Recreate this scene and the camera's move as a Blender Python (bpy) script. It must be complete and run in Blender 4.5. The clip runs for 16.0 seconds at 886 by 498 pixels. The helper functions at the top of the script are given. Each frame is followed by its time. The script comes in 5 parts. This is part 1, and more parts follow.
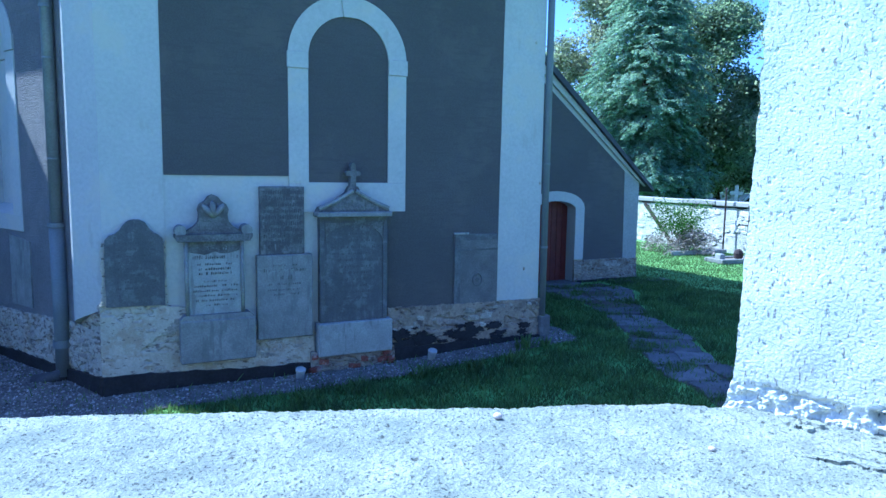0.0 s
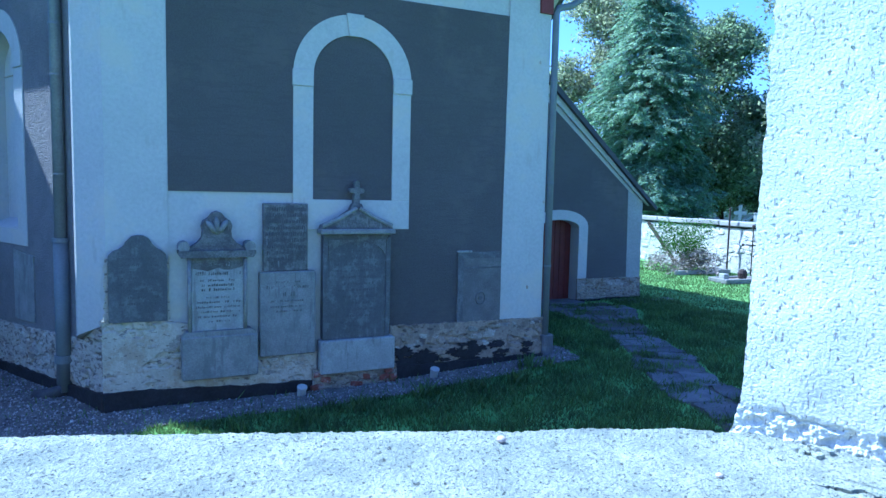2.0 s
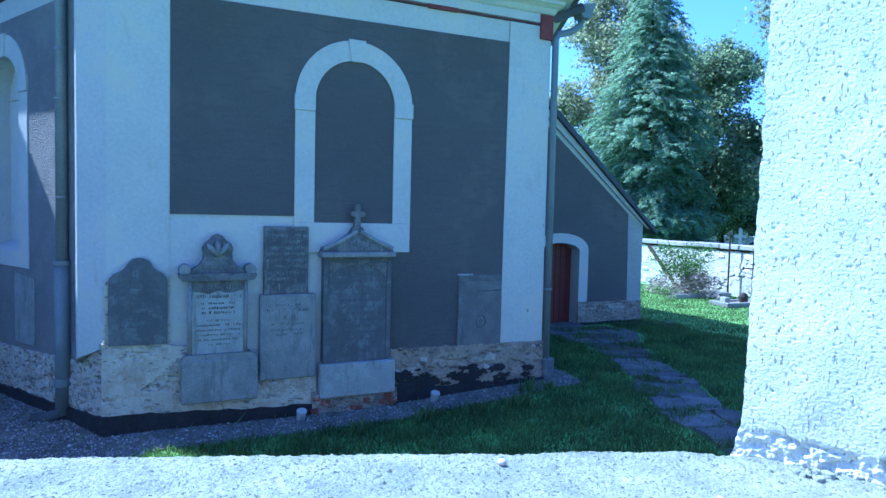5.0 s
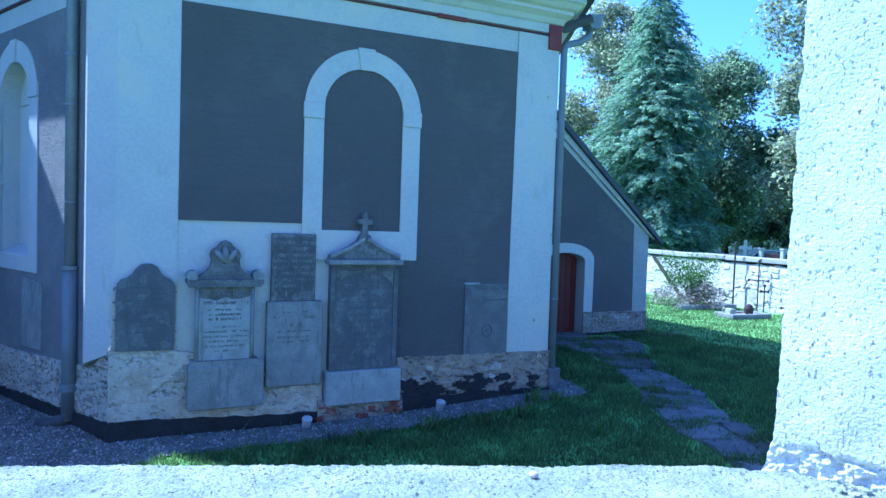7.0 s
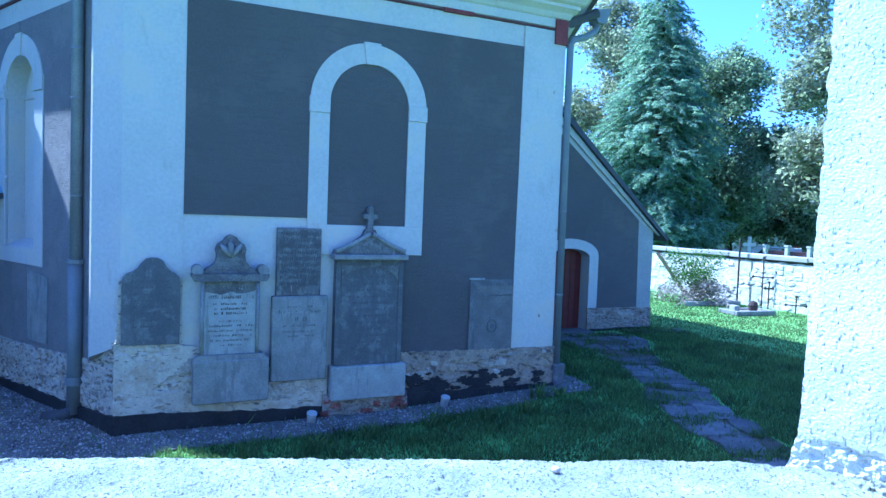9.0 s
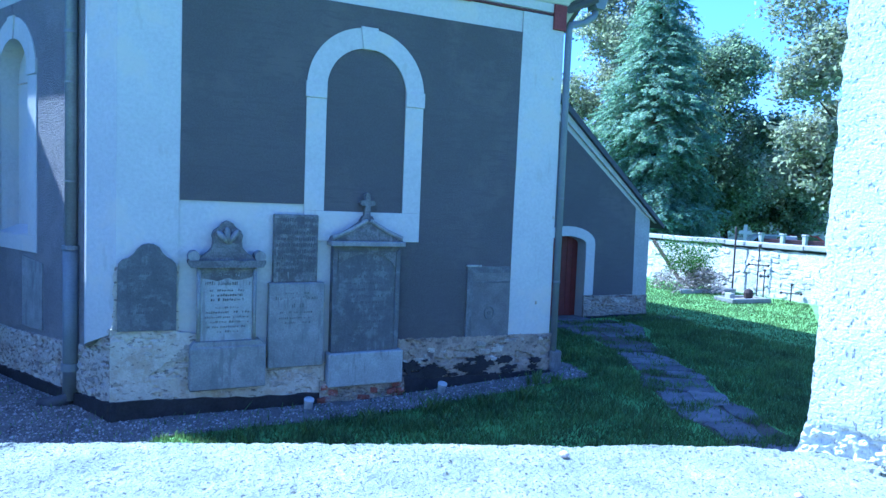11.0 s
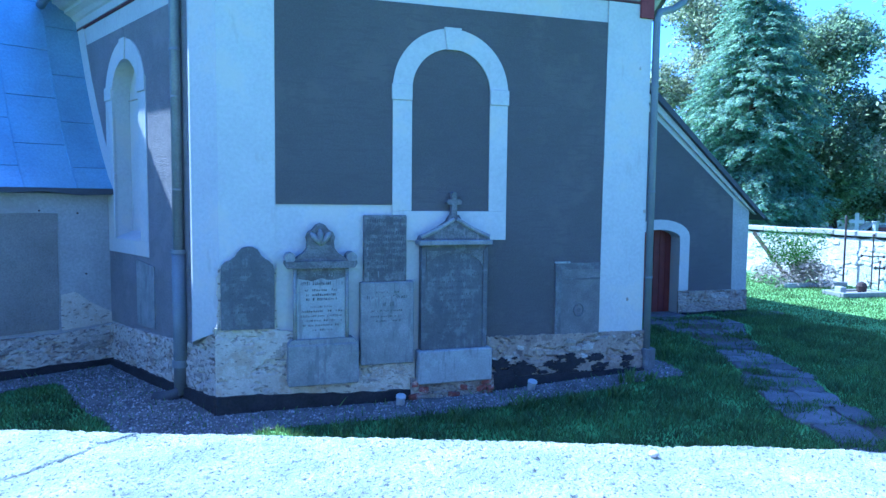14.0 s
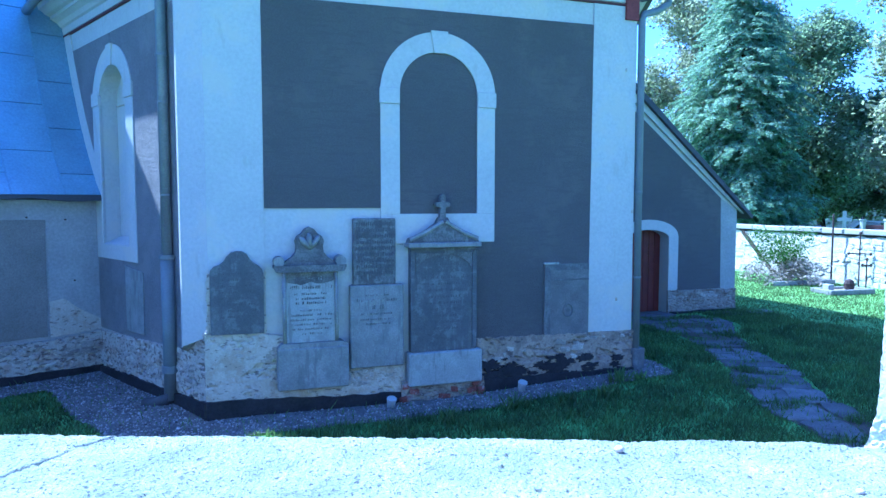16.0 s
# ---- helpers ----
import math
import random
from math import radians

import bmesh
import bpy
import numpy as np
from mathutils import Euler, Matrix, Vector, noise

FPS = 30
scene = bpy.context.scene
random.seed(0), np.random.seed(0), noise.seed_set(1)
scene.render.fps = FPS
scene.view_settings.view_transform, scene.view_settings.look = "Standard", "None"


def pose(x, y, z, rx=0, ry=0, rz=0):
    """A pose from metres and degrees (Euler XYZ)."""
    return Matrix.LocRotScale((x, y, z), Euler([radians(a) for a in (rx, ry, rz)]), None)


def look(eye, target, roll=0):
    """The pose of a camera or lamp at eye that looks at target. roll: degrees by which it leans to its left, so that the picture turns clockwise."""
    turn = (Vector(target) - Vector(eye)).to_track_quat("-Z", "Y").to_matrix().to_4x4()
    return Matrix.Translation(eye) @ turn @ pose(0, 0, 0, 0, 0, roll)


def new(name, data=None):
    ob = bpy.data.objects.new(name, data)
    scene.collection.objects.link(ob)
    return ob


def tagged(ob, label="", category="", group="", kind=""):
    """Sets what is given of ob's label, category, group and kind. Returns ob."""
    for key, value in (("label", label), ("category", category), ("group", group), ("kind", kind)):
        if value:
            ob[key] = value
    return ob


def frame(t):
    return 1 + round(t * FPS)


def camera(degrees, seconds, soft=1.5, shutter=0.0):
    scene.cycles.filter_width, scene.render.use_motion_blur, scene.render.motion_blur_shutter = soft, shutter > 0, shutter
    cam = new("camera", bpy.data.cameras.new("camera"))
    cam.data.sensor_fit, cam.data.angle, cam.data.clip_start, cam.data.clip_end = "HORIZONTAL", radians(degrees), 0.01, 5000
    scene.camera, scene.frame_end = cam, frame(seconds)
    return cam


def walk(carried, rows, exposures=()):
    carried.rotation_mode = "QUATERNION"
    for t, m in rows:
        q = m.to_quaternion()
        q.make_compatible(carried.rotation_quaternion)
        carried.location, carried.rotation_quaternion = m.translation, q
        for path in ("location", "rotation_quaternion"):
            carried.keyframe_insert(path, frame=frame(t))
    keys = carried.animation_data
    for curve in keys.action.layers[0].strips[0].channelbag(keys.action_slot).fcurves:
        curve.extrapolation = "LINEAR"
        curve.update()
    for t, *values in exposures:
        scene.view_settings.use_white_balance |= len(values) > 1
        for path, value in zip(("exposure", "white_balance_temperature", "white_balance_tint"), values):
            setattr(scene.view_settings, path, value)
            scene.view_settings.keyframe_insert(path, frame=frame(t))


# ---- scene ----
cam = camera(67.1, 16.0)
PATH = [
    (0, (0.499, -0.198, 2.473), (1.369, 1.588, 2.244), 0.9),
    (0.5, (0.501, -0.198, 2.471), (1.369, 1.59, 2.256), 0.9),
    (1, (0.504, -0.197, 2.471), (1.37, 1.595, 2.272), 1.0),
    (1.5, (0.504, -0.19, 2.477), (1.368, 1.604, 2.29), 1.2),
    (2, (0.502, -0.188, 2.477), (1.365, 1.607, 2.3), 1.3),
    (2.5, (0.504, -0.188, 2.477), (1.365, 1.609, 2.31), 1.3),
    (3, (0.499, -0.199, 2.479), (1.359, 1.6, 2.322), 1.3),
    (3.5, (0.499, -0.2, 2.479), (1.359, 1.6, 2.332), 1.2),
    (4, (0.5, -0.2, 2.478), (1.361, 1.6, 2.344), 1.2),
    (6.5, (0.465, -0.186, 2.477), (1.322, 1.62, 2.392), 1.7),
    (7, (0.448, -0.171, 2.478), (1.302, 1.635, 2.395), 1.9),
    (7.5, (0.438, -0.164, 2.477), (1.294, 1.641, 2.396), 2.2),
    (8, (0.433, -0.16, 2.471), (1.289, 1.646, 2.388), 2.0),
    (8.5, (0.437, -0.16, 2.468), (1.287, 1.649, 2.381), 2.0),
    (9, (0.425, -0.14, 2.468), (1.272, 1.669, 2.372), 2.1),
    (9.5, (0.408, -0.116, 2.461), (1.262, 1.69, 2.353), 2.5),
    (12, (0.419, -0.111, 2.456), (1.269, 1.694, 2.315), 1.7),
    (12.5, (0.419, -0.121, 2.459), (1.237, 1.698, 2.319), 1.4),
    (13, (0.42, -0.121, 2.457), (1.198, 1.716, 2.316), 1.1),
    (13.5, (0.411, -0.12, 2.46), (1.127, 1.741, 2.314), 0.7),
    (14, (0.411, -0.138, 2.465), (1.027, 1.759, 2.318), 0.6),
    (14.5, (0.421, -0.156, 2.462), (1.004, 1.752, 2.319), 0.5),
    (15, (0.431, -0.164, 2.463), (1.018, 1.743, 2.322), 0.3),
    (15.5, (0.44, -0.167, 2.467), (1.065, 1.727, 2.328), 0.2),
    (16, (0.442, -0.18, 2.468), (1.08, 1.71, 2.328), 0.0),
]
walk(cam, [(t, look(e, g, r)) for t, e, g, r in PATH],
     exposures=[(0.0, 1.37, 3830, 20), (6.5, 1.46, 3760, 22), (9.0, 1.70, 3730, 23), (12.0, 1.72, 3720, 23), (14.0, 1.84, 3650, 22), (16.0, 1.84, 3650, 22)])


# ---- world and sun ----
from mathutils.geometry import tessellate_polygon

SUN_AZ = (-0.661, 0.750)
SUN_EL = radians(50.5)
world = bpy.data.worlds.new("sky")
scene.world = world
world.use_nodes = True
wn = world.node_tree
sky = wn.nodes.new("ShaderNodeTexSky")
sky.sky_type = "NISHITA"
sky.sun_disc = False
sky.sun_elevation = SUN_EL
sky.sun_rotation = math.atan2(SUN_AZ[0], SUN_AZ[1])
sky.air_density = 1.0
sky.dust_density = 1.5
wn.links.new(sky.outputs["Color"], wn.nodes["Background"].inputs["Color"])
wn.nodes["Background"].inputs["Strength"].default_value = 0.10
sun = new("sun", bpy.data.lights.new("sun", "SUN"))
sun.data.energy = 5.0
sun.data.angle = radians(0.5)
sun.data.color = (1.0, 0.89, 0.54)
sun_to = Vector((SUN_AZ[0] * math.cos(SUN_EL), SUN_AZ[1] * math.cos(SUN_EL), math.sin(SUN_EL)))
sun.matrix_world = look(sun_to * 50, (0, 0, 0))


# ---- materials ----
def mat(name, col, var=0.25, scale=3.0, grain=60.0, rough=0.85, bump=0.3, dist=0.01, metal=0.0, col2=None, stain=None, stain_scale=1.2, stain_amt=0.5,
        per="", per_amt=0.3, spec=0.3, transl=0.0, speck=None, speck_scale=120.0, speck_at=0.6, speck_amt=0.8,
        speck_turn=(0, 38, 20), speck_size=(1.0, 1.0, 0.45)):
    m = bpy.data.materials.new(name)
    m.use_nodes = True
    nt = m.node_tree
    bs = nt.nodes["Principled BSDF"]
    bs.inputs["Roughness"].default_value = rough
    bs.inputs["Metallic"].default_value = metal
    bs.inputs["Specular IOR Level"].default_value = spec
    tc = nt.nodes.new("ShaderNodeTexCoord")
    geo = nt.nodes.new("ShaderNodeNewGeometry")
    pos = geo.outputs["Position"]

    def noise_tex(sc, detail=6.0, ro=0.6):
        n = nt.nodes.new("ShaderNodeTexNoise")
        n.inputs["Scale"].default_value = sc
        n.inputs["Detail"].default_value = detail
        n.inputs["Roughness"].default_value = ro
        nt.links.new(pos, n.inputs["Vector"])
        return n

    def ramp(src, lo, hi, c0, c1):
        r = nt.nodes.new("ShaderNodeValToRGB")
        r.color_ramp.elements[0].position, r.color_ramp.elements[1].position = lo, hi
        r.color_ramp.elements[0].color, r.color_ramp.elements[1].color = (*c0, 1), (*c1, 1)
        nt.links.new(src, r.inputs["Fac"])
        return r.outputs["Color"]

    def mix(kind, fac, a, b):
        x = nt.nodes.new("ShaderNodeMix")
        x.data_type = "RGBA"
        x.blend_type = kind
        if isinstance(fac, float):
            x.inputs["Factor"].default_value = fac
        else:
            nt.links.new(fac, x.inputs["Factor"])
        nt.links.new(a, x.inputs["A"])
        if isinstance(b, tuple):
            x.inputs["B"].default_value = (*b, 1)
        else:
            nt.links.new(b, x.inputs["B"])
        return x.outputs["Result"]

    big = noise_tex(scale)
    fine = noise_tex(grain, 4.0, 0.65)
    c2 = col2 or tuple(c * (1 - var) for c in col)
    out = ramp(big.outputs["Fac"], 0.36, 0.66, c2, col)
    g = ramp(fine.outputs["Fac"], 0.3, 0.7, (1 - var,) * 3, (1 + var * 0.5,) * 3)
    out = mix("MULTIPLY", 1.0, out, g)
    if stain:
        sn = noise_tex(stain_scale, 8.0, 0.7)
        f = ramp(sn.outputs["Fac"], 0.52, 0.6, (0, 0, 0), (stain_amt,) * 3)
        out = mix("MIX", f, out, stain)
    if speck:
        mp = nt.nodes.new("ShaderNodeMapping")
        mp.inputs["Rotation"].default_value = [radians(a) for a in speck_turn]
        mp.inputs["Scale"].default_value = speck_size
        nt.links.new(pos, mp.inputs["Vector"])
        kn = noise_tex(speck_scale, 3.0, 0.55)
        nt.links.new(mp.outputs["Vector"], kn.inputs["Vector"])
        out = mix("MIX", ramp(kn.outputs["Fac"], speck_at, speck_at + 0.05, (0, 0, 0), (speck_amt,) * 3), out, speck)
    if per:
        if per == "object":
            src = nt.nodes.new("ShaderNodeObjectInfo").outputs["Random"]
        else:
            src = geo.outputs["Random Per Island"]
        out = mix("MULTIPLY", 1.0, out, ramp(src, 0.0, 1.0, (1 - per_amt,) * 3, (1 + per_amt * 0.6,) * 3))
    nt.links.new(out, bs.inputs["Base Color"])
    if transl:
        tl = nt.nodes.new("ShaderNodeBsdfTranslucent")
        ms = nt.nodes.new("ShaderNodeMixShader")
        ms.inputs["Fac"].default_value = transl
        nt.links.new(mix("MULTIPLY", 1.0, out, (1.25, 1.25, 0.85)), tl.inputs["Color"])
        nt.links.new(bs.outputs["BSDF"], ms.inputs[1])
        nt.links.new(tl.outputs["BSDF"], ms.inputs[2])
        nt.links.new(ms.outputs["Shader"], nt.nodes["Material Output"].inputs["Surface"])
    if bump:
        b = nt.nodes.new("ShaderNodeBump")
        b.inputs["Strength"].default_value = bump
        b.inputs["Distance"].default_value = dist
        nt.links.new(fine.outputs["Fac"], b.inputs["Height"])
        nt.links.new(b.outputs["Normal"], bs.inputs["Normal"])
    return m


M_GREY = mat("grey_roughcast", (0.134, 0.126, 0.124), 0.18, 0.9, 75, 0.95, 1.0, 0.03, col2=(0.116, 0.109, 0.107), stain=(0.155, 0.142, 0.131), stain_scale=0.7, stain_amt=0.6, speck=(0.105, 0.099, 0.098), speck_scale=3.2, speck_at=0.56, speck_amt=0.45, speck_turn=(0, 4, 0), speck_size=(1.0, 1.0, 7.0))
# coarser grain; twice as light as M_GREY, the left side's skylight put into the colour
M_COARSE = mat("coarse_skylit_roughcast", (0.27, 0.258, 0.255), 0.22, 1.2, 42, 0.95, 1.0, 0.05, col2=(0.215, 0.205, 0.203), stain=(0.29, 0.275, 0.26), stain_scale=1.1, stain_amt=0.6)
M_WHITE = mat("white_limewash", (0.475, 0.47, 0.44), 0.10, 1.1, 22, 0.9, 0.5, 0.012, stain=(0.47, 0.445, 0.365), stain_scale=1.1, stain_amt=0.6, speck=(0.36, 0.34, 0.29), speck_scale=5, speck_at=0.64, speck_amt=0.45, speck_turn=(0, 0, 0), speck_size=(1.0, 1.0, 0.3))
M_CREAM = mat("stained_limewash", (0.50, 0.465, 0.375), 0.16, 2.2, 26, 0.95, 0.7, 0.02, stain=(0.29, 0.235, 0.15), stain_scale=3.2, stain_amt=0.55, speck=(0.12, 0.105, 0.09), speck_scale=11, speck_at=0.6, speck_amt=0.75, speck_turn=(0, 0, 0), speck_size=(1.0, 1.0, 2.4))
M_FLAKED = mat("flaking_plaster", (0.47, 0.44, 0.36), 0.2, 3, 26, 0.95, 0.8, 0.02, stain=(0.25, 0.20, 0.14), stain_scale=3.5, stain_amt=0.6, speck=(0.10, 0.085, 0.075), speck_scale=12, speck_at=0.545, speck_amt=0.75, speck_turn=(0, 8, 0), speck_size=(1.0, 1.0, 1.9))
M_RUBBLE = mat("rubble_stone", (0.44, 0.41, 0.34), 0.35, 6, 40, 0.95, 0.8, 0.02, per="object", per_amt=0.3)
M_MORTAR = mat("crumbled_mortar", (0.36, 0.325, 0.26), 0.3, 5, 35, 0.95, 0.8, 0.03, stain=(0.14, 0.105, 0.075), stain_scale=4, stain_amt=0.75, speck=(0.06, 0.05, 0.045), speck_scale=12, speck_at=0.6, speck_amt=0.7, speck_turn=(0, 0, 0), speck_size=(1.0, 1.0, 2.0))
M_TARRED = mat("tar_stained_plaster", (0.33, 0.285, 0.215), 0.25, 4, 30, 0.9, 0.7, 0.02, stain=(0.15, 0.125, 0.10), stain_scale=4.5, stain_amt=0.7, speck=(0.07, 0.06, 0.055), speck_scale=9, speck_at=0.59, speck_amt=0.75, speck_turn=(0, 0, 0), speck_size=(1.0, 1.0, 1.8))
M_BLACK = mat("bitumen_and_joint_shade", (0.03, 0.029, 0.032), 0.4, 4, 30, 0.75, 0.4, 0.01)
M_BRICK = mat("limewashed_brick", (0.24, 0.10, 0.075), 0.4, 9, 60, 0.95, 0.6, 0.01, per="object", stain=(0.38, 0.35, 0.31), stain_scale=6, stain_amt=0.8)
M_STONE_D = mat("dark_slate_slab", (0.138, 0.138, 0.138), 0.25, 3, 55, 0.9, 0.6, 0.008, stain=(0.20, 0.20, 0.195), stain_scale=6, stain_amt=0.5, speck=(0.085, 0.085, 0.088), speck_scale=12, speck_at=0.56, speck_amt=0.5, speck_turn=(0, 0, 0), speck_size=(1.0, 1.0, 0.16))
M_STONE_G = mat("grey_sandstone", (0.28, 0.28, 0.262), 0.25, 3.5, 55, 0.9, 0.6, 0.008, stain=(0.17, 0.17, 0.165), stain_scale=4.5, stain_amt=0.6, speck=(0.13, 0.13, 0.125), speck_scale=13, speck_at=0.57, speck_amt=0.5, speck_turn=(0, 0, 0), speck_size=(1.0, 1.0, 0.16))
M_STONE_L = mat("pale_sandstone", (0.35, 0.357, 0.335), 0.2, 4, 55, 0.9, 0.5, 0.008, stain=(0.22, 0.22, 0.205), stain_scale=4.5, stain_amt=0.6, speck=(0.15, 0.15, 0.14), speck_scale=11, speck_at=0.57, speck_amt=0.5, speck_turn=(0, 0, 0), speck_size=(1.0, 1.0, 0.16))
M_SOOT = mat("weathered_dark_stone", (0.19, 0.187, 0.178), 0.4, 7, 45, 0.95, 0.7, 0.012, stain=(0.085, 0.08, 0.078), stain_scale=5, stain_amt=0.75, speck=(0.28, 0.275, 0.26), speck_scale=14, speck_at=0.62, speck_amt=0.5, speck_turn=(0, 0, 0), speck_size=(1.0, 1.0, 0.16))
M_LETTER = mat("black_letter_paint", (0.13, 0.128, 0.125), 0.4, 14, 50, 0.8, 0.0, stain=(0.30, 0.30, 0.285), stain_scale=13, stain_amt=0.8)
M_LETTER2 = mat("worn_letter_paint", (0.165, 0.163, 0.155), 0.3, 14, 50, 0.8, 0.0, stain=(0.29, 0.29, 0.275), stain_scale=11, stain_amt=0.9)
M_LETTER3 = mat("dull_cut_letters", (0.115, 0.115, 0.115), 0.3, 30, 90, 0.9, 0.0)
M_RED = mat("red_primer", (0.15, 0.045, 0.045), 0.25, 6, 40, 0.8, 0.2)
M_STRIP = mat("dark_red_strip", (0.095, 0.045, 0.05), 0.25, 6, 40, 0.8, 0.2)
M_DOOR = mat("red_brown_door_paint", (0.12, 0.028, 0.022), 0.25, 5, 60, 0.55, 0.2, per="object", per_amt=0.15)
M_ZINC = mat("zinc_pipe", (0.23, 0.245, 0.26), 0.2, 3, 40, 0.45, 0.1, metal=0.2)
M_PIPE = mat("painted_grey_pipe", (0.18, 0.195, 0.205), 0.15, 4, 50, 0.55, 0.1)
M_ROOF = mat("galvanised_sheet", (0.34, 0.43, 0.545), 0.16, 1.4, 30, 0.42, 0.15, metal=0.5, per="object", per_amt=0.12)
M_TILE = mat("dark_roof_sheet", (0.07, 0.07, 0.075), 0.25, 3, 40, 0.6, 0.2)
M_SILL = mat("sunlit_cement_roughcast", (0.46, 0.475, 0.38), 0.36, 9, 230, 0.95, 1.0, 0.008, col2=(0.285, 0.31, 0.255), stain=(0.25, 0.265, 0.24), stain_scale=40, stain_amt=0.5, speck=(0.07, 0.075, 0.07), speck_scale=150, speck_at=0.585, speck_amt=0.85)
M_PIER = mat("pebbledash_render", (0.73, 0.715, 0.60), 0.16, 5, 210, 0.95, 0.4, 0.004, stain=(0.57, 0.57, 0.54), stain_scale=24, stain_amt=0.45, speck=(0.17, 0.16, 0.15), speck_scale=145, speck_at=0.612)
M_GRASS = mat("turf", (0.22, 0.39, 0.09), 0.25, 1.2, 25, 0.95, 0.3, 0.02, col2=(0.14, 0.26, 0.06))
M_SOIL = mat("trodden_soil", (0.10, 0.095, 0.07), 0.3, 3, 40, 0.95, 0.8, 0.02, stain=(0.07, 0.10, 0.045), stain_scale=4, stain_amt=0.7)
M_BLADE = mat("grass_blades", (0.17, 0.26, 0.085), 0.3, 1.5, 30, 0.6, 0.0, col2=(0.09, 0.13, 0.055), per="island", per_amt=0.5, transl=0.55)
M_GRAVEL = mat("grey_gravel", (0.19, 0.18, 0.165), 0.4, 3, 55, 0.95, 1.0, 0.02)
M_PEBBLE = mat("gravel_stones", (0.34, 0.325, 0.30), 0.3, 8, 60, 0.9, 0.3, per="island", per_amt=0.8)
M_FLAG = mat("flagstone", (0.17, 0.166, 0.164), 0.3, 4, 40, 0.9, 0.6, 0.012, per="object", per_amt=0.3, stain=(0.085, 0.09, 0.07), stain_scale=2.2, stain_amt=0.65)
M_WALLST = mat("whitewashed_rubble", (0.72, 0.70, 0.64), 0.25, 3, 25, 0.95, 0.8, 0.03, per="object", per_amt=0.18, stain=(0.34, 0.32, 0.29), stain_scale=7, stain_amt=0.6)
M_COPING = mat("concrete_coping", (0.38, 0.37, 0.35), 0.2, 2, 30, 0.9, 0.4, 0.01, per="object", per_amt=0.15)
M_IRON = mat("rusty_iron", (0.055, 0.04, 0.035), 0.3, 8, 60, 0.8, 0.3)
M_BARK = mat("bark", (0.075, 0.06, 0.045), 0.4, 5, 18, 0.95, 1.0, 0.04)
M_SPRUCE = mat("spruce_needles", (0.33, 0.44, 0.35), 0.3, 0.6, 8, 0.8, 0.0, col2=(0.21, 0.31, 0.24), per="island", per_amt=0.4, spec=0.15, transl=0.5)
M_LEAF = mat("broad_leaves", (0.41, 0.44, 0.34), 0.3, 0.5, 6, 0.6, 0.0, col2=(0.24, 0.275, 0.21), per="island", per_amt=0.5, transl=0.6)
M_LEAF_D = mat("dark_leaves", (0.30, 0.38, 0.255), 0.3, 0.5, 6, 0.6, 0.0, col2=(0.18, 0.24, 0.17), per="island", per_amt=0.55, transl=0.6)
M_SHRUB = mat("shrub_leaves", (0.09, 0.18, 0.03), 0.3, 2, 10, 0.6, 0.0, per="island", per_amt=0.5, transl=0.55)
M_DRY = mat("dry_stems", (0.42, 0.36, 0.30), 0.35, 3, 20, 0.9, 0.0, per="island", per_amt=0.5)
M_YELLOW = mat("yellow_flowers", (0.55, 0.42, 0.03), 0.3, 5, 20, 0.7, 0.0, per="island", per_amt=0.4)
M_PLASTIC = mat("white_plastic", (0.42, 0.43, 0.42), 0.15, 10, 60, 0.5, 0.05)
M_SHELL = mat("pale_shell", (0.62, 0.52, 0.44), 0.2, 60, 300, 0.5, 0.1)
M_HOUSE = mat("house_render", (0.26, 0.255, 0.25), 0.12, 0.5, 8, 0.9, 0.2)
M_CARW = mat("white_car_paint", (0.7, 0.7, 0.7), 0.04, 2, 20, 0.3, 0.0, spec=0.5)
M_CARR = mat("red_car_paint", (0.45, 0.02, 0.02), 0.04, 2, 20, 0.3, 0.0, spec=0.5)
M_GLASS = mat("dark_window_glass", (0.02, 0.025, 0.03), 0.1, 2, 20, 0.08, 0.0, spec=0.6)
M_RUBBER = mat("tyre_rubber", (0.02, 0.02, 0.02), 0.1, 2, 20, 0.8, 0.0)
M_FARTOMB = mat("pale_tombstone", (0.40, 0.40, 0.39), 0.15, 3, 20, 0.8, 0.1)


# ---- mesh helpers ----
def part(name, bm, material, parent=None, label="", smooth=False):
    bmesh.ops.recalc_face_normals(bm, faces=bm.faces)
    me = bpy.data.meshes.new(name)
    bm.to_mesh(me)
    bm.free()
    me.materials.append(material)
    if smooth:
        me.polygons.foreach_set("use_smooth", [True] * len(me.polygons))
    ob = new(name, me)
    if parent is not None:
        ob.parent = parent
    if label:
        ob["label"] = label
    return ob


def empty(name, m=None):
    ob = new(name)
    if m is not None:
        ob.matrix_world = m
    return ob


def add_box(bm, x0, x1, y0, y1, z0, z1, bevel=0.0):
    r = bmesh.ops.create_cube(bm, size=1.0)
    vs = r["verts"]
    for v in vs:
        v.co = Vector((x0 + (v.co.x + 0.5) * (x1 - x0), y0 + (v.co.y + 0.5) * (y1 - y0), z0 + (v.co.z + 0.5) * (z1 - z0)))
    if bevel:
        es = list({e for v in vs for e in v.link_edges})
        bmesh.ops.bevel(bm, geom=es, offset=bevel, segments=1, affect="EDGES", profile=0.5)


def boxm(x0, x1, y0, y1, z0, z1, bevel=0.0):
    bm = bmesh.new()
    add_box(bm, x0, x1, y0, y1, z0, z1, bevel)
    return bm


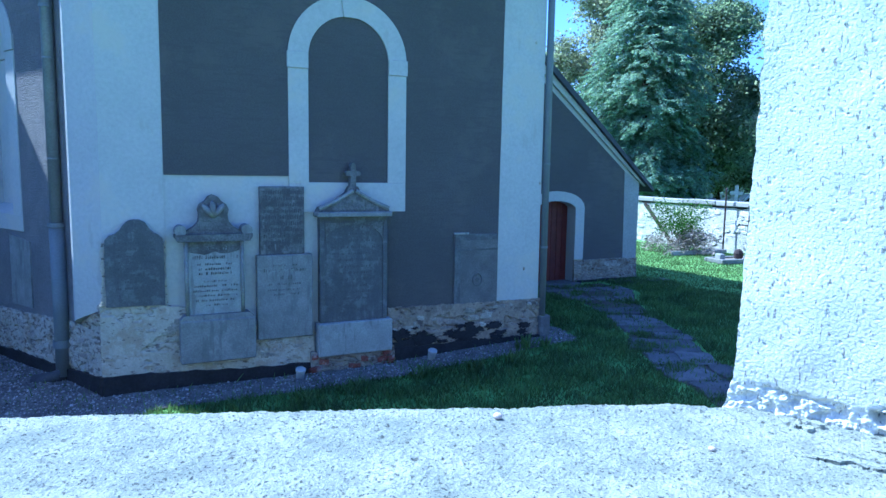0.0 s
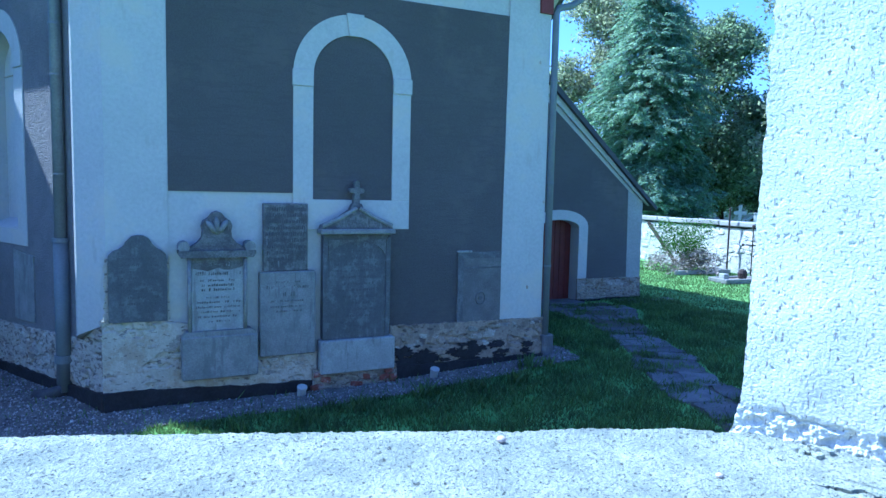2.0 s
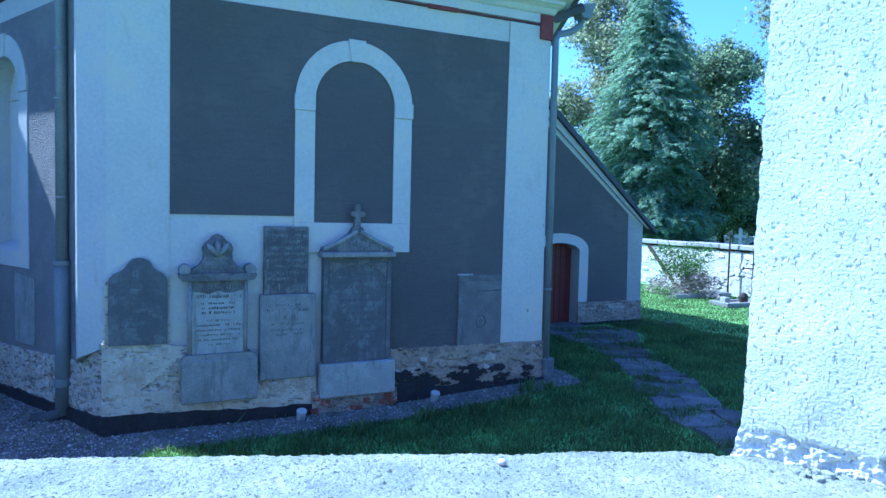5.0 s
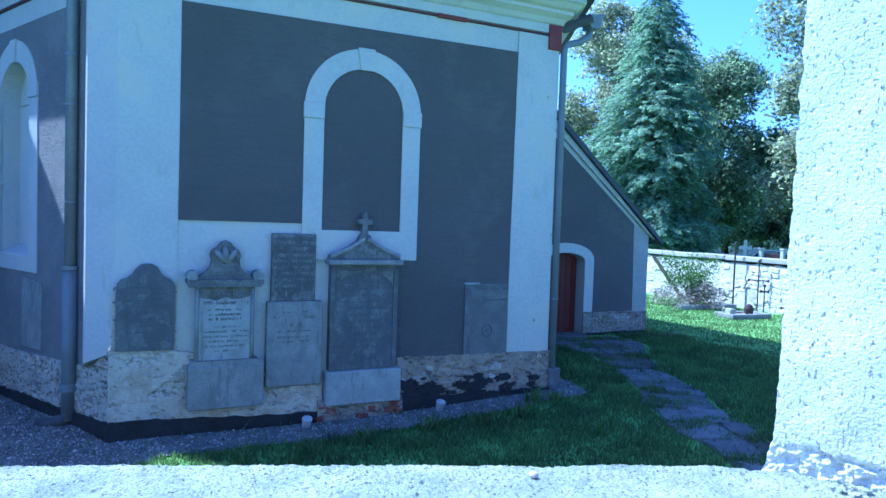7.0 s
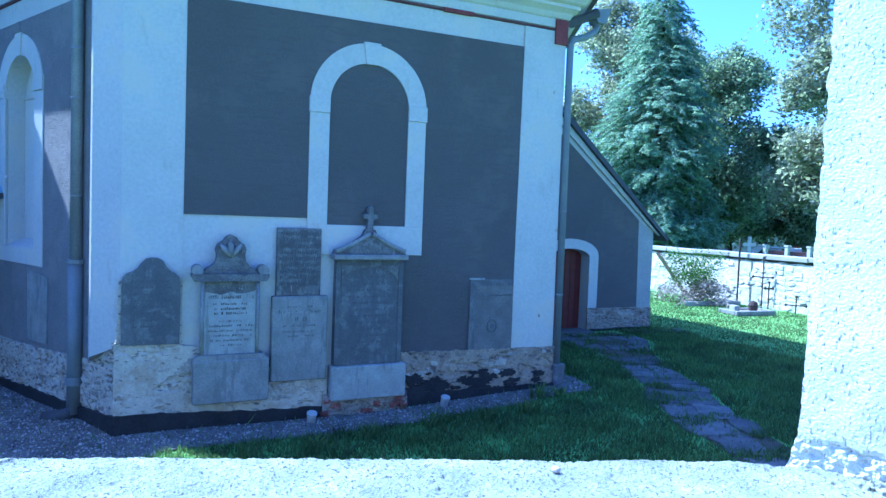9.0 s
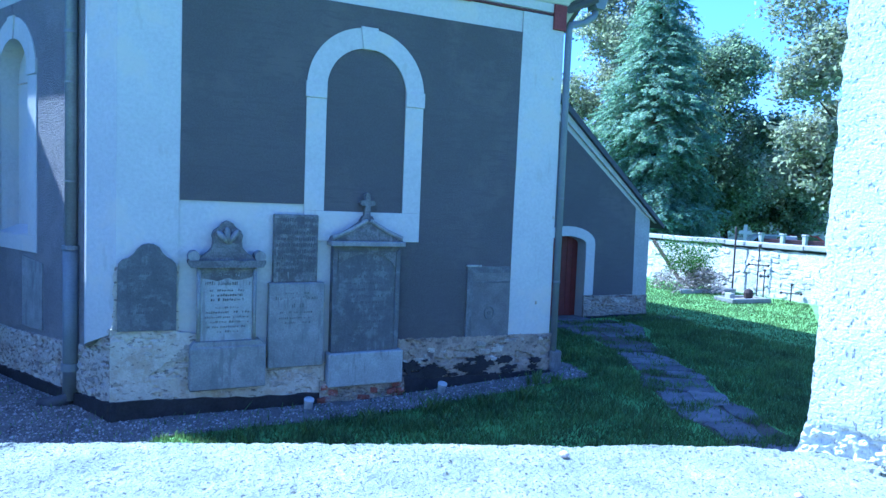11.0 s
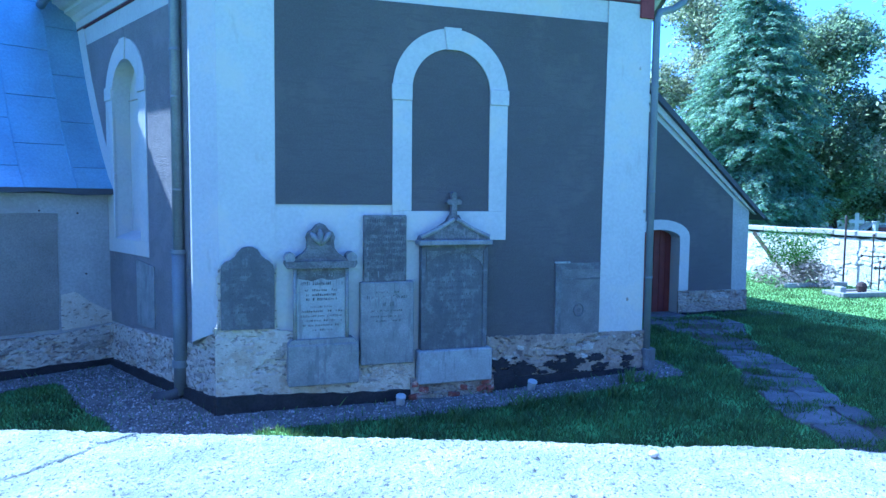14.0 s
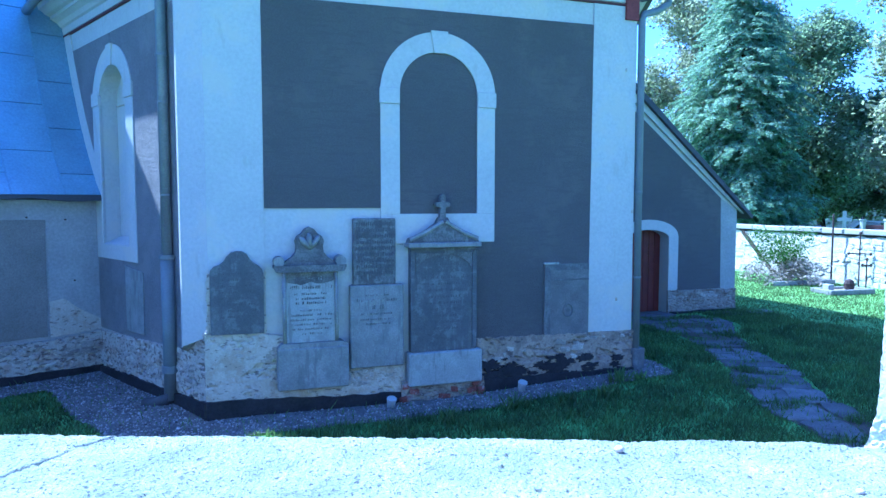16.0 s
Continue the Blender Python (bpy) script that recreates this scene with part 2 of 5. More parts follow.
def add_prism(bm, pts, y0, y1):
    """A solid from an outline in x and z, between two depths."""
    a = [bm.verts.new((x, y0, z)) for x, z in pts]
    b = [bm.verts.new((x, y1, z)) for x, z in pts]
    n = len(pts)
    for i in range(n):
        j = (i + 1) % n
        bm.faces.new((a[i], a[j], b[j], b[i]))
    for tri in tessellate_polygon([[Vector((x, z, 0)) for x, z in pts]]):
        for ring in (a, b):
            try:
                bm.faces.new([ring[k] for k in tri])
            except ValueError:
                pass


def prism(pts, y0, y1):
    bm = bmesh.new()
    add_prism(bm, pts, y0, y1)
    return bm


def add_tube(bm, path, radius, sides=12, cap=True):
    rings = []
    path = [Vector(p) for p in path]
    rad = radius if isinstance(radius, (list, tuple)) else [radius] * len(path)
    up = None
    for i, p in enumerate(path):
        d = (path[min(i + 1, len(path) - 1)] - path[max(i - 1, 0)]).normalized()
        if up is None:
            up = d.orthogonal().normalized()
        up = (up - d * up.dot(d)).normalized()
        side = d.cross(up)
        rings.append([bm.verts.new(p + (up * math.cos(2 * math.pi * k / sides) + side * math.sin(2 * math.pi * k / sides)) * rad[i]) for k in range(sides)])
    for a, b in zip(rings, rings[1:]):
        for k in range(sides):
            bm.faces.new((a[k], a[(k + 1) % sides], b[(k + 1) % sides], b[k]))
    if cap:
        bm.faces.new(rings[0][::-1])
        bm.faces.new(rings[-1])


def tube(path, radius, sides=12):
    bm = bmesh.new()
    add_tube(bm, path, radius, sides)
    return bm


def arc(cx, cz, r, a0, a1, n):
    return [(cx + r * math.cos(radians(a0 + (a1 - a0) * i / n)), cz + r * math.sin(radians(a0 + (a1 - a0) * i / n))) for i in range(n + 1)]


def wobble(pts, amp, seed, step=0.25):
    """The outline with extra points and a hand-made unevenness."""
    rnd = random.Random(seed)
    out = []
    for (x0, z0), (x1, z1) in zip(pts, pts[1:] + pts[:1]):
        n = max(1, int(math.hypot(x1 - x0, z1 - z0) / step))
        for i in range(n):
            k = i / n
            j = amp if i else amp * 0.5
            out.append((x0 + (x1 - x0) * k + rnd.uniform(-j, j), z0 + (z1 - z0) * k + rnd.uniform(-j, j)))
    return out


def mesh_object(name, verts, faces, material, parent=None):
    me = bpy.data.meshes.new(name)
    me.from_pydata(verts, [], faces)
    me.materials.append(material)
    ob = new(name, me)
    if parent is not None:
        ob.parent = parent
    return ob


def stone_meshes(prefix, material, n, seed):
    """A few uneven flat-faced stones of about unit size, to be shared."""
    rnd = random.Random(seed)
    res = []
    for i in range(n):
        bm = bmesh.new()
        bmesh.ops.create_cube(bm, size=1.0)
        bmesh.ops.bevel(bm, geom=list(bm.edges), offset=0.16, segments=1, affect="EDGES", profile=0.5)
        for v in bm.verts:
            v.co += Vector((rnd.uniform(-0.1, 0.1), rnd.uniform(-0.1, 0.1), rnd.uniform(-0.1, 0.1)))
        me = bpy.data.meshes.new(prefix)
        bm.to_mesh(me)
        bm.free()
        me.materials.append(material)
        res.append(me)
    return res


# ---- plan of the church ----
TH = radians(64)
CL, CR = Vector((0.32, 8.24, 0)), Vector((6.22, 8.24, 0))
DL, DR = Vector((-math.cos(TH), math.sin(TH), 0)), Vector((math.cos(TH), math.sin(TH), 0))
SIDE = 5.9


def ground_z(x, y):
    k = min(1.0, max(0.0, (7.5 - x) / 5.0))
    d = min(1.0, max(0.0, (0.1 - x) / 1.4))
    return -0.17 * k * k * (3 - 2 * k) - 0.08 * d * d * (3 - 2 * d)


def wall_frame(origin, along):
    """Local axes of a wall: x along it, y into it, z up."""
    into = Vector((-along.y, along.x, 0))
    m = Matrix((along, into, Vector((0, 0, 1)))).transposed().to_4x4()
    m.translation = origin
    return m


FRONT = wall_frame(CL, Vector((1, 0, 0)))
LEFT = wall_frame(CL + DL * SIDE, -DL)
RIGHT = wall_frame(CR, DR)

# ---- ground ----
bm = bmesh.new()
xs = [-400, -120, -40, -15] + [-8 + 0.5 * i for i in range(57)] + [24, 30, 45, 90, 200, 600]
ys = [-400, -120, -40, -12] + [-4 + 0.5 * i for i in range(53)] + [26, 34, 50, 100, 250, 600]
gv = [[bm.verts.new((x, y, ground_z(x, y) + (0.02 * noise.noise(Vector((x * 0.6, y * 0.6, 0))) if abs(x) < 21 and abs(y) < 22 else 0))) for y in ys] for x in xs]
for i in range(len(xs) - 1):
    for j in range(len(ys) - 1):
        bm.faces.new((gv[i][j], gv[i + 1][j], gv[i + 1][j + 1], gv[i][j + 1]))
ground = part("ground", bm, M_GRASS, smooth=True)
tagged(ground, "mown green churchyard lawn with uneven turf", "lawn", kind="structure")


# ---- church ----
church = tagged(empty("church"), "small church apse with grey roughcast panels and white lime pilasters", "church")


def place(ob, frame_matrix):
    ob.matrix_world = frame_matrix
    return ob


def surround(name, frame_matrix, cx, half_in, half_out, z_sill, z_bottom, spring, proud, imp=-0.15):
    """A white window surround of jambs, imposts, arch and keystone."""
    w = half_out - half_in
    top = tagged(place(part(name, boxm(cx - half_out, cx + half_out, -proud, 0.02, z_bottom, z_sill, 0.006), M_WHITE, church), frame_matrix), "white plaster window surround")
    for sgn in (-1, 1):
        x0, x1 = sorted((cx + sgn * half_in, cx + sgn * half_out))
        part("jamb", boxm(x0, x1, -proud, 0.02, z_sill, spring + imp, 0.005), M_WHITE, top)
        part("impost", boxm(x0 - (0.012 if sgn < 0 else 0), x1 + (0.012 if sgn > 0 else 0), -proud - 0.018, 0.02, spring + imp, spring + imp + 0.2, 0.006), M_WHITE, top)
    pts = arc(cx, spring, half_out, 4 if imp < 0 else 11, 176 if imp < 0 else 169, 28) + arc(cx, spring, half_in, 176 if imp < 0 else 163, 4 if imp < 0 else 17, 24)
    part("arch", prism(pts, -proud, 0.02), M_WHITE, top)
    k0, k1 = half_in - 0.012, half_out + 0.012
    key = [(cx - 0.075, spring + k0), (cx + 0.075, spring + k0), (cx + 0.115, spring + k1), (cx - 0.115, spring + k1)]
    part("keystone", prism(key, -proud - 0.02, 0.02), M_WHITE, top)
    return top


def church_facet(frame_matrix, hole=None):
    """One side of the apse: the wall with its cornice, bands and plinth."""
    z0, z1 = -0.6, 5.75
    t = 0.5
    if hole:
        cx, hw, zs, sp = hole
        ring = [(0, z0), (cx, z0), (cx, zs), (cx - hw, zs)] + arc(cx, sp, hw, 180, 90, 12) + [(cx, z1), (0, z1)]
        ring2 = [(SIDE, z0), (SIDE, z1), (cx, z1)] + arc(cx, sp, hw, 90, 0, 12) + [(cx + hw, zs), (cx, zs), (cx, z0)]
        bm = prism(ring, 0, t)
        add_prism(bm, ring2, 0, t)
    else:
        bm = boxm(0, SIDE, 0, t, z0, z1)
    return place(part("wall", bm, M_WHITE, church), frame_matrix)


church_facet(FRONT)
LW = 2.98                     # along the left side, from the front corner
church_facet(LEFT, (SIDE - LW, 0.545, 1.82, 3.95))
church_facet(RIGHT)
bm = bmesh.new()
for a, b in (((CL + DL * SIDE), Vector((-2.27, 22.0, 0))), (Vector((-2.27, 22.0, 0)), Vector((9.17, 22.0, 0))), (Vector((9.17, 22.0, 0)), CR + DR * SIDE)):
    d = (b - a).normalized()
    m = wall_frame(a, d)
    before = len(bm.verts)
    add_box(bm, 0, (b - a).length, -0.25, 0.25, -0.6, 5.75)
    bm.verts.ensure_lookup_table()
    for v in bm.verts[before:]:
        v.co = m @ v.co
part("nave_wall", bm, M_WHITE, church)

# unseen tall block, added behind the apse to cast the lawn's shadow edge
bm = bmesh.new()
plan = [(1.0, 13.6), (9.3, 13.3), (8.7, 22.0), (1.0, 22.0)]
lo_n = [bm.verts.new((x, y, -0.6)) for x, y in plan]
hi_n = [bm.verts.new((x, y, 8.4)) for x, y in plan]
for k in range(4):
    j = (k + 1) % 4
    bm.faces.new((lo_n[k], lo_n[j], hi_n[j], hi_n[k]))
bm.faces.new(hi_n)
part("tall_nave_wall", bm, M_WHITE, church)
bm = bmesh.new()
add_prism(bm, [(0.9, 8.4), (8.75, 8.4), (8.75, 8.5), (5.0, 11.6), (0.9, 8.5)], 13.4, 22.0)
part("tall_nave_roof", bm, M_TILE, church, "dark sheet roof of the added block that shades the lawn")

# grey panels: front
FX = 0.32
zt = 4.955
scx, rin, rout, spr = 3.225 - FX, 0.535, 0.79, 3.875
g1 = [(0.985 - FX, 2.392), (scx - rout - 0.0, 2.392)] + [(scx - rout, spr)] + arc(scx, spr, rout, 180, 0, 26)[1:] + [(scx + rout, 1.93), (3.70 - FX, 1.93), (3.70 - FX, 0.60), (5.485 - FX, 0.585), (5.515 - FX, zt), (0.985 - FX, zt - 0.03)]
place(part("roughcast_panel", prism(g1, -0.018, 0.01), M_GREY, church, "dark grey roughcast wall panel"), FRONT)
g2 = [(scx - rin, 2.316), (scx + rin, 2.316)] + arc(scx, spr, rin, 0, 180, 22)
place(part("blind_window", prism(g2, -0.008, 0.01), M_GREY, church, "grey roughcast blind window"), FRONT)
surround("window_surround", FRONT, scx, rin, rout, 2.316, 1.93, spr, 0.03)
# grey panels: left side (x runs to the front corner)
lx = SIDE - LW
gl = [(0.1, 0.45), (SIDE - 0.70, 0.5), (SIDE - 0.70, 4.965), (lx, 4.965)] + arc(lx, 3.95, 0.835, 90, 0, 14) + [(lx + 0.835, 1.61), (lx - 0.835, 1.61)] + arc(lx, 3.95, 0.835, 180, 90.5, 14) + [(lx - 0.03, 4.965), (0.1, 4.965)]
place(part("roughcast_panel", prism(gl, -0.018, 0.01), M_COARSE, church, "coarse grey roughcast wall panel, coloured lighter for its skylight"), LEFT)
surround("window_surround", LEFT, lx, 0.545, 0.83, 1.82, 1.60, 3.95, 0.03, 0.0)
niche = [(lx - 0.565, 1.80), (lx + 0.565, 1.80)] + arc(lx, 3.95, 0.565, 0, 180, 18)
place(part("blind_window", prism(niche, 0.24, 0.3), M_WHITE, church, "pale plastered blind window"), LEFT)
place(part("impost_string", boxm(lx - 0.54, lx + 0.54, 0.225, 0.242, 3.95, 3.97, 0.003), M_CREAM, church), LEFT)
sl = bmesh.new()
add_prism(sl, [(lx - 0.545, 1.82), (lx + 0.545, 1.82), (lx + 0.545, 1.94), (lx - 0.545, 1.94)], 0.0, 0.26)
for v in sl.verts:
    if v.co.y < 0.1 and v.co.z > 1.9:
        v.co.z = 1.83
place(part("window_sill", sl, M_WHITE, church), LEFT)
place(part("recessed_slab", prism(wobble([(SIDE - 2.62, 0.58), (SIDE - 1.95, 0.60), (SIDE - 1.95, 1.48), (SIDE - 2.62, 1.54)], 0.006, 18), -0.035, 0.0), M_STONE_G, church, "plain slate slab set in the wall"), LEFT)

# splayed pilaster that wraps the corner
bm = bmesh.new()
wedge = [(SIDE + 0.004, 0.002), (SIDE - 0.39, -0.152), (SIDE - 0.44, -0.150), (SIDE - 0.70, -0.02), (SIDE - 0.70, 0.01)]
low_z = (0.86, 0.70, 0.67, 0.58, 0.58)
rings_w = [[bm.verts.new((x, y, low_z[i])) for i, (x, y) in enumerate(wedge)], [bm.verts.new((x, y, 5.28)) for x, y in wedge]]
for q0, q1 in zip(rings_w, rings_w[1:]):
    for k in range(5):
        bm.faces.new((q0[k], q0[(k + 1) % 5], q1[(k + 1) % 5], q1[k]))
bm.faces.new(rings_w[0])
bm.faces.new(rings_w[-1])
place(part("corner_pilaster", bm, M_WHITE, church, "splayed white plaster corner pilaster"), LEFT)

# the corner pilasters stand a little proud of the wall
place(part("pilaster", prism(wobble([(0.0, 0.95), (0.655, 0.93), (0.665, 5.25), (0.0, 5.25)], 0.003, 16, 0.4), -0.012, 0.005), M_WHITE, church), FRONT)
place(part("pilaster", prism(wobble([(5.17, 0.59), (5.90, 0.575), (5.90, 5.25), (5.20, 5.25)], 0.003, 17, 0.4), -0.024, 0.005), M_WHITE, church), FRONT)
for mx, mz in ((5.72, 4.36), (5.62, 1.05), (5.86, 2.33)):
    place(part("plaster_pit", tube([(mx, -0.026, mz), (mx + 0.01, -0.02, mz)], [0.02, 0.03], 9), M_CREAM, church), FRONT)

# cornice: a moulded profile swept round the apse
prof = [(0.0, 5.30), (0.03, 5.30), (0.03, 5.42), (0.06, 5.44), (0.10, 5.50), (0.17, 5.545), (0.19, 5.55), (0.19, 5.60), (0.25, 5.62), (0.31, 5.68), (0.35, 5.70), (0.35, 5.80), (0.0, 5.80)]
poly = [Vector((-2.27, 22.0, 0)), CL + DL * SIDE, CL, CR, CR + DR * SIDE, Vector((9.17, 22.0, 0))]


def mitre(i):
    a, b, c = poly[max(i - 1, 0)], poly[i], poly[min(i + 1, len(poly) - 1)]
    n1 = Vector(((b - a).y, -(b - a).x, 0)).normalized() if (b - a).length else None
    n2 = Vector(((c - b).y, -(c - b).x, 0)).normalized() if (c - b).length else None
    n1, n2 = n1 or n2, n2 or n1
    n = (n1 + n2).normalized()
    return n / max(0.3, n.dot(n1))


def sweep(profile):
    bm = bmesh.new()
    rings = [[bm.verts.new(poly[i] + mitre(i) * o + Vector((0, 0, z))) for o, z in profile] for i in range(len(poly))]
    for a, b in zip(rings, rings[1:]):
        for k in range(len(profile)):
            j = (k + 1) % len(profile)
            bm.faces.new((a[k], a[j], b[j], b[k]))
    return bm


part("cornice", sweep(prof), M_WHITE, church, "white moulded plaster cornice")
part("red_strip", sweep([(0.0, 5.255), (0.034, 5.262), (0.034, 5.284), (0.0, 5.284)]), M_STRIP, church, "thin red painted sheet strip")
place(part("red_strip", boxm(3.9, 4.35, -0.045, 0.0, 5.245, 5.30, 0.004), M_RED, church), FRONT)
place(part("corner_patch", boxm(5.70, 5.915, -0.06, 0.02, 5.06, 5.42, 0.006), M_RED, church, "dark red primed corner sheet"), FRONT)
part("roof_edge", sweep([(0.20, 5.81), (0.50, 5.81), (0.50, 5.86), (0.20, 5.92)]), M_TILE, church)
bm = bmesh.new()
rr = [bm.verts.new(poly[i] + mitre(i) * 0.48 + Vector((0, 0, 5.87))) for i in range(len(poly))]
apex, back = bm.verts.new((3.27, 13.6, 10.2)), bm.verts.new((3.27, 22.0, 10.2))
bm.faces.new((rr[0], rr[1], apex, back))
for i in (1, 2, 3):
    bm.faces.new((rr[i], rr[i + 1], apex))
bm.faces.new((rr[4], rr[5], back, apex))
bm.faces.new((rr[5], rr[0], back))
part("roof", bm, M_TILE, church, "dark sheet apse roof")

gut = [LEFT @ Vector((SIDE - t, -0.56, z)) for t, z in ((5.2, 5.60), (4.8, 5.66), (4.4, 5.72))]
part("gutter", tube(gut, 0.07, 12), M_ZINC, church, "pale zinc eaves gutter", smooth=True)

# plinths: crumbled plaster with the rubble courses showing through
def smooth01(v, lo, hi):
    k = max(0.0, min(1.0, (v - lo) / (hi - lo)))
    return k * k * (3 - 2 * k)


def at_line(line, x):
    for (x0, z0), (x1, z1) in zip(line, line[1:]):
        if x <= x1:
            return z0 + (z1 - z0) * (x - x0) / (x1 - x0)
    return line[-1][1]


def relief(x0, x1, top_line, z0, seed, out=0.05, bare=0.1, step=0.014):
    """A weathered wall face: plaster skin, broken away in patches over coursed rubble."""
    bm = bmesh.new()
    nx = max(2, int((x1 - x0) / step))
    nz = max(2, int((max(z for _, z in top_line) - z0) / step))
    cols = []
    for i in range(nx + 1):
        x = x0 + (x1 - x0) * i / nx
        zt_ = at_line(top_line, x) + 0.02 * noise.noise(Vector((x * 9, seed, 1))) + 0.012 * noise.noise(Vector((x * 30, seed, 2)))
        col = []
        for j in range(nz + 1):
            z = z0 + (zt_ - z0) * j / nz
            skin = smooth01(noise.noise(Vector((x * 2.1, z * 4.2, seed))) + 0.45 * noise.noise(Vector((x * 8, z * 14, seed))), bare - 0.05, bare + 0.05)
            dist = noise.voronoi(Vector((x * 6 + 0.3 * noise.noise(Vector((x * 5, z * 5, 3))), z * 9.5, seed)))[0]
            stone = 0.020 * smooth01(dist[1] - dist[0], 0.02, 0.3) - 0.026
            y = -out + 0.006 * noise.noise(Vector((x * 4, z * 4, seed + 3))) + 0.003 * noise.noise(Vector((x * 30, z * 45, seed)))
            y -= stone * (1 - skin) + 0.004 * skin
            col.append(bm.verts.new((x, y, z)))
        col.append(bm.verts.new((x, 0.01, zt_ + 0.006)))
        cols.append(col)
    for c0, c1 in zip(cols, cols[1:]):
        for j in range(len(c0) - 1):
            bm.faces.new((c0[j], c1[j], c1[j + 1], c0[j + 1]))
    for c in (cols[0], cols[-1]):
        foot = bm.verts.new((c[0].co.x, 0.01, z0))
        bm.faces.new(c + [foot])
    return bm


place(part("plinth", relief(-0.055, 2.42, [(-0.055, 0.90), (0.25, 0.92), (0.62, 0.86), (0.95, 0.80), (1.1, 0.62), (2.42, 0.40)], -0.15, 3, 0.05, -0.22), M_CREAM, church, "crumbling rubble plinth with flaking limewash"), FRONT)
place(part("footing", relief(2.36, 3.52, [(2.36, 0.12), (3.52, 0.10)], -0.3, 6, 0.12, 0.25), M_MORTAR, church, "crumbled brick and mortar footing"), FRONT)
place(part("plinth", relief(3.44, 5.94, [(3.44, 0.61), (5.94, 0.575)], -0.15, 4, 0.045, -0.1), M_TARRED, church, "plinth plaster with black tar stains"), FRONT)
place(part("plinth", relief(SIDE - 3.83, SIDE + 0.028, [(SIDE - 3.83, 0.42), (SIDE - 2.0, 0.52), (SIDE - 0.5, 0.60), (SIDE - 0.3, 0.72), (SIDE + 0.028, 0.95)], -0.3, 5, 0.05, 0.0), M_FLAKED, church, "crumbling rubble plinth with flaking limewash"), LEFT)
place(part("membrane", prism(wobble([(-0.08, -0.5), (2.42, -0.5), (2.42, -0.02), (1.6, 0.0), (0.7, 0.05), (-0.08, 0.07)], 0.012, 6, 0.12), -0.085, -0.03), M_BLACK, church, "black bitumen damp membrane"), FRONT)
place(part("membrane", prism(wobble([(3.52, -0.5), (5.96, -0.5), (5.96, 0.03), (4.7, 0.03), (3.52, 0.06)], 0.012, 7, 0.12), -0.08, -0.03), M_BLACK, church, "black bitumen damp membrane"), FRONT)
place(part("membrane", prism(wobble([(SIDE - 3.82, -0.6), (SIDE + 0.08, -0.6), (SIDE + 0.08, 0.07), (SIDE - 1.03, -0.01), (SIDE - 2.0, -0.04), (SIDE - 3.82, -0.14)], 0.012, 8, 0.12), -0.085, -0.03), M_BLACK, church, "black bitumen damp membrane"), LEFT)

tar_rnd = random.Random(61)
for i in range(46):
    cx0 = 3.56 + tar_rnd.random() ** 1.2 * 2.2
    cz0 = 0.20 - 0.05 * (cx0 - 3.56) + tar_rnd.uniform(-0.13, 0.12)
    w0 = tar_rnd.uniform(0.03, 0.14) * (1.2 if cx0 < 4.8 else 0.8)
    h0 = w0 * tar_rnd.uniform(0.3, 0.65)
    blot = []
    for k in range(40):
        a = 2 * math.pi * k / 40
        r0 = 1 + 0.8 * noise.noise(Vector((math.cos(a) * 2.2 + i * 7, math.sin(a) * 2.2, 3))) + 0.5 * noise.noise(Vector((math.cos(a) * 6 + i * 5, math.sin(a) * 6, 1))) + tar_rnd.uniform(-0.15, 0.15)
        blot.append((cx0 + w0 * r0 * math.cos(a), cz0 + h0 * r0 * math.sin(a)))
    place(part("tar_patch", prism(blot, -0.058 - 0.0003 * i, -0.03), M_BLACK, church, "flaking black tar patch"), FRONT)

# ---- porch with the red door ----
porch = tagged(empty("porch"), "low lean-to church porch with grey roughcast and white corner pilaster", "porch")
PY, PX0, PX1, PD = 12.1, 7.9, 11.63, 1.5


def porch_top(x):
    return 4.52 + (x - 9.08) * (2.30 - 4.52) / (11.63 - 9.08)


door_r, door_l, door_top = 9.80, 8.75, 1.78
dcx = (door_l + door_r) / 2
door_arc = [(dcx + (door_r - dcx) * math.cos(radians(a)), door_top - 0.10 + 0.19 * math.sin(radians(a))) for a in range(0, 181, 15)]
outline = [(PX0, -0.4), (door_l, -0.4), (door_l, door_top - 0.10)] + door_arc[::-1][1:-1] + [(door_r, door_top - 0.10), (door_r, -0.4), (PX1, -0.4), (PX1, porch_top(PX1)), (PX0, porch_top(PX0))]
part("wall", prism(outline, PY, PY + 0.4), M_WHITE, porch)
part("side_wall", boxm(PX1 - 0.4, PX1 - 0.002, PY + 0.402, PY + PD, -0.4, porch_top(PX1)), M_WHITE, porch)
sur_in = [(dcx + (door_r + 0.002 - dcx) * math.cos(radians(a)), door_top - 0.10 + 0.192 * math.sin(radians(a))) for a in range(0, 181, 15)]
sur_out = [(dcx + (door_r + 0.245 - dcx) * math.cos(radians(a)), door_top - 0.06 + 0.37 * math.sin(radians(a))) for a in range(0, 181, 15)]
part("door_surround", prism([(door_r, 0.54), (door_r + 0.245, 0.54)] + sur_out + [(door_l - 0.245, 0.54), (door_l, 0.54)] + sur_in[::-1], PY - 0.03, PY + 0.01), M_WHITE, porch, "white plaster door surround")
gp = [(door_r + 0.247, 0.52), (11.22, 0.52), (11.17, 2.56), (9.0, 4.30), (PX0, 5.1), (PX0, 0.52), (door_l - 0.247, 0.52)] + sur_out[::-1]
part("roughcast_panel", prism(gp, PY - 0.018, PY + 0.01), M_GREY, porch, "grey roughcast porch wall")
pl = part("plinth", relief(door_r, PX1 + 0.02, [(door_r, 0.52), (PX1 + 0.02, 0.50)], -0.2, 9, 0.05, 0.2), M_MORTAR, porch, "rubble plinth with flaking plaster")
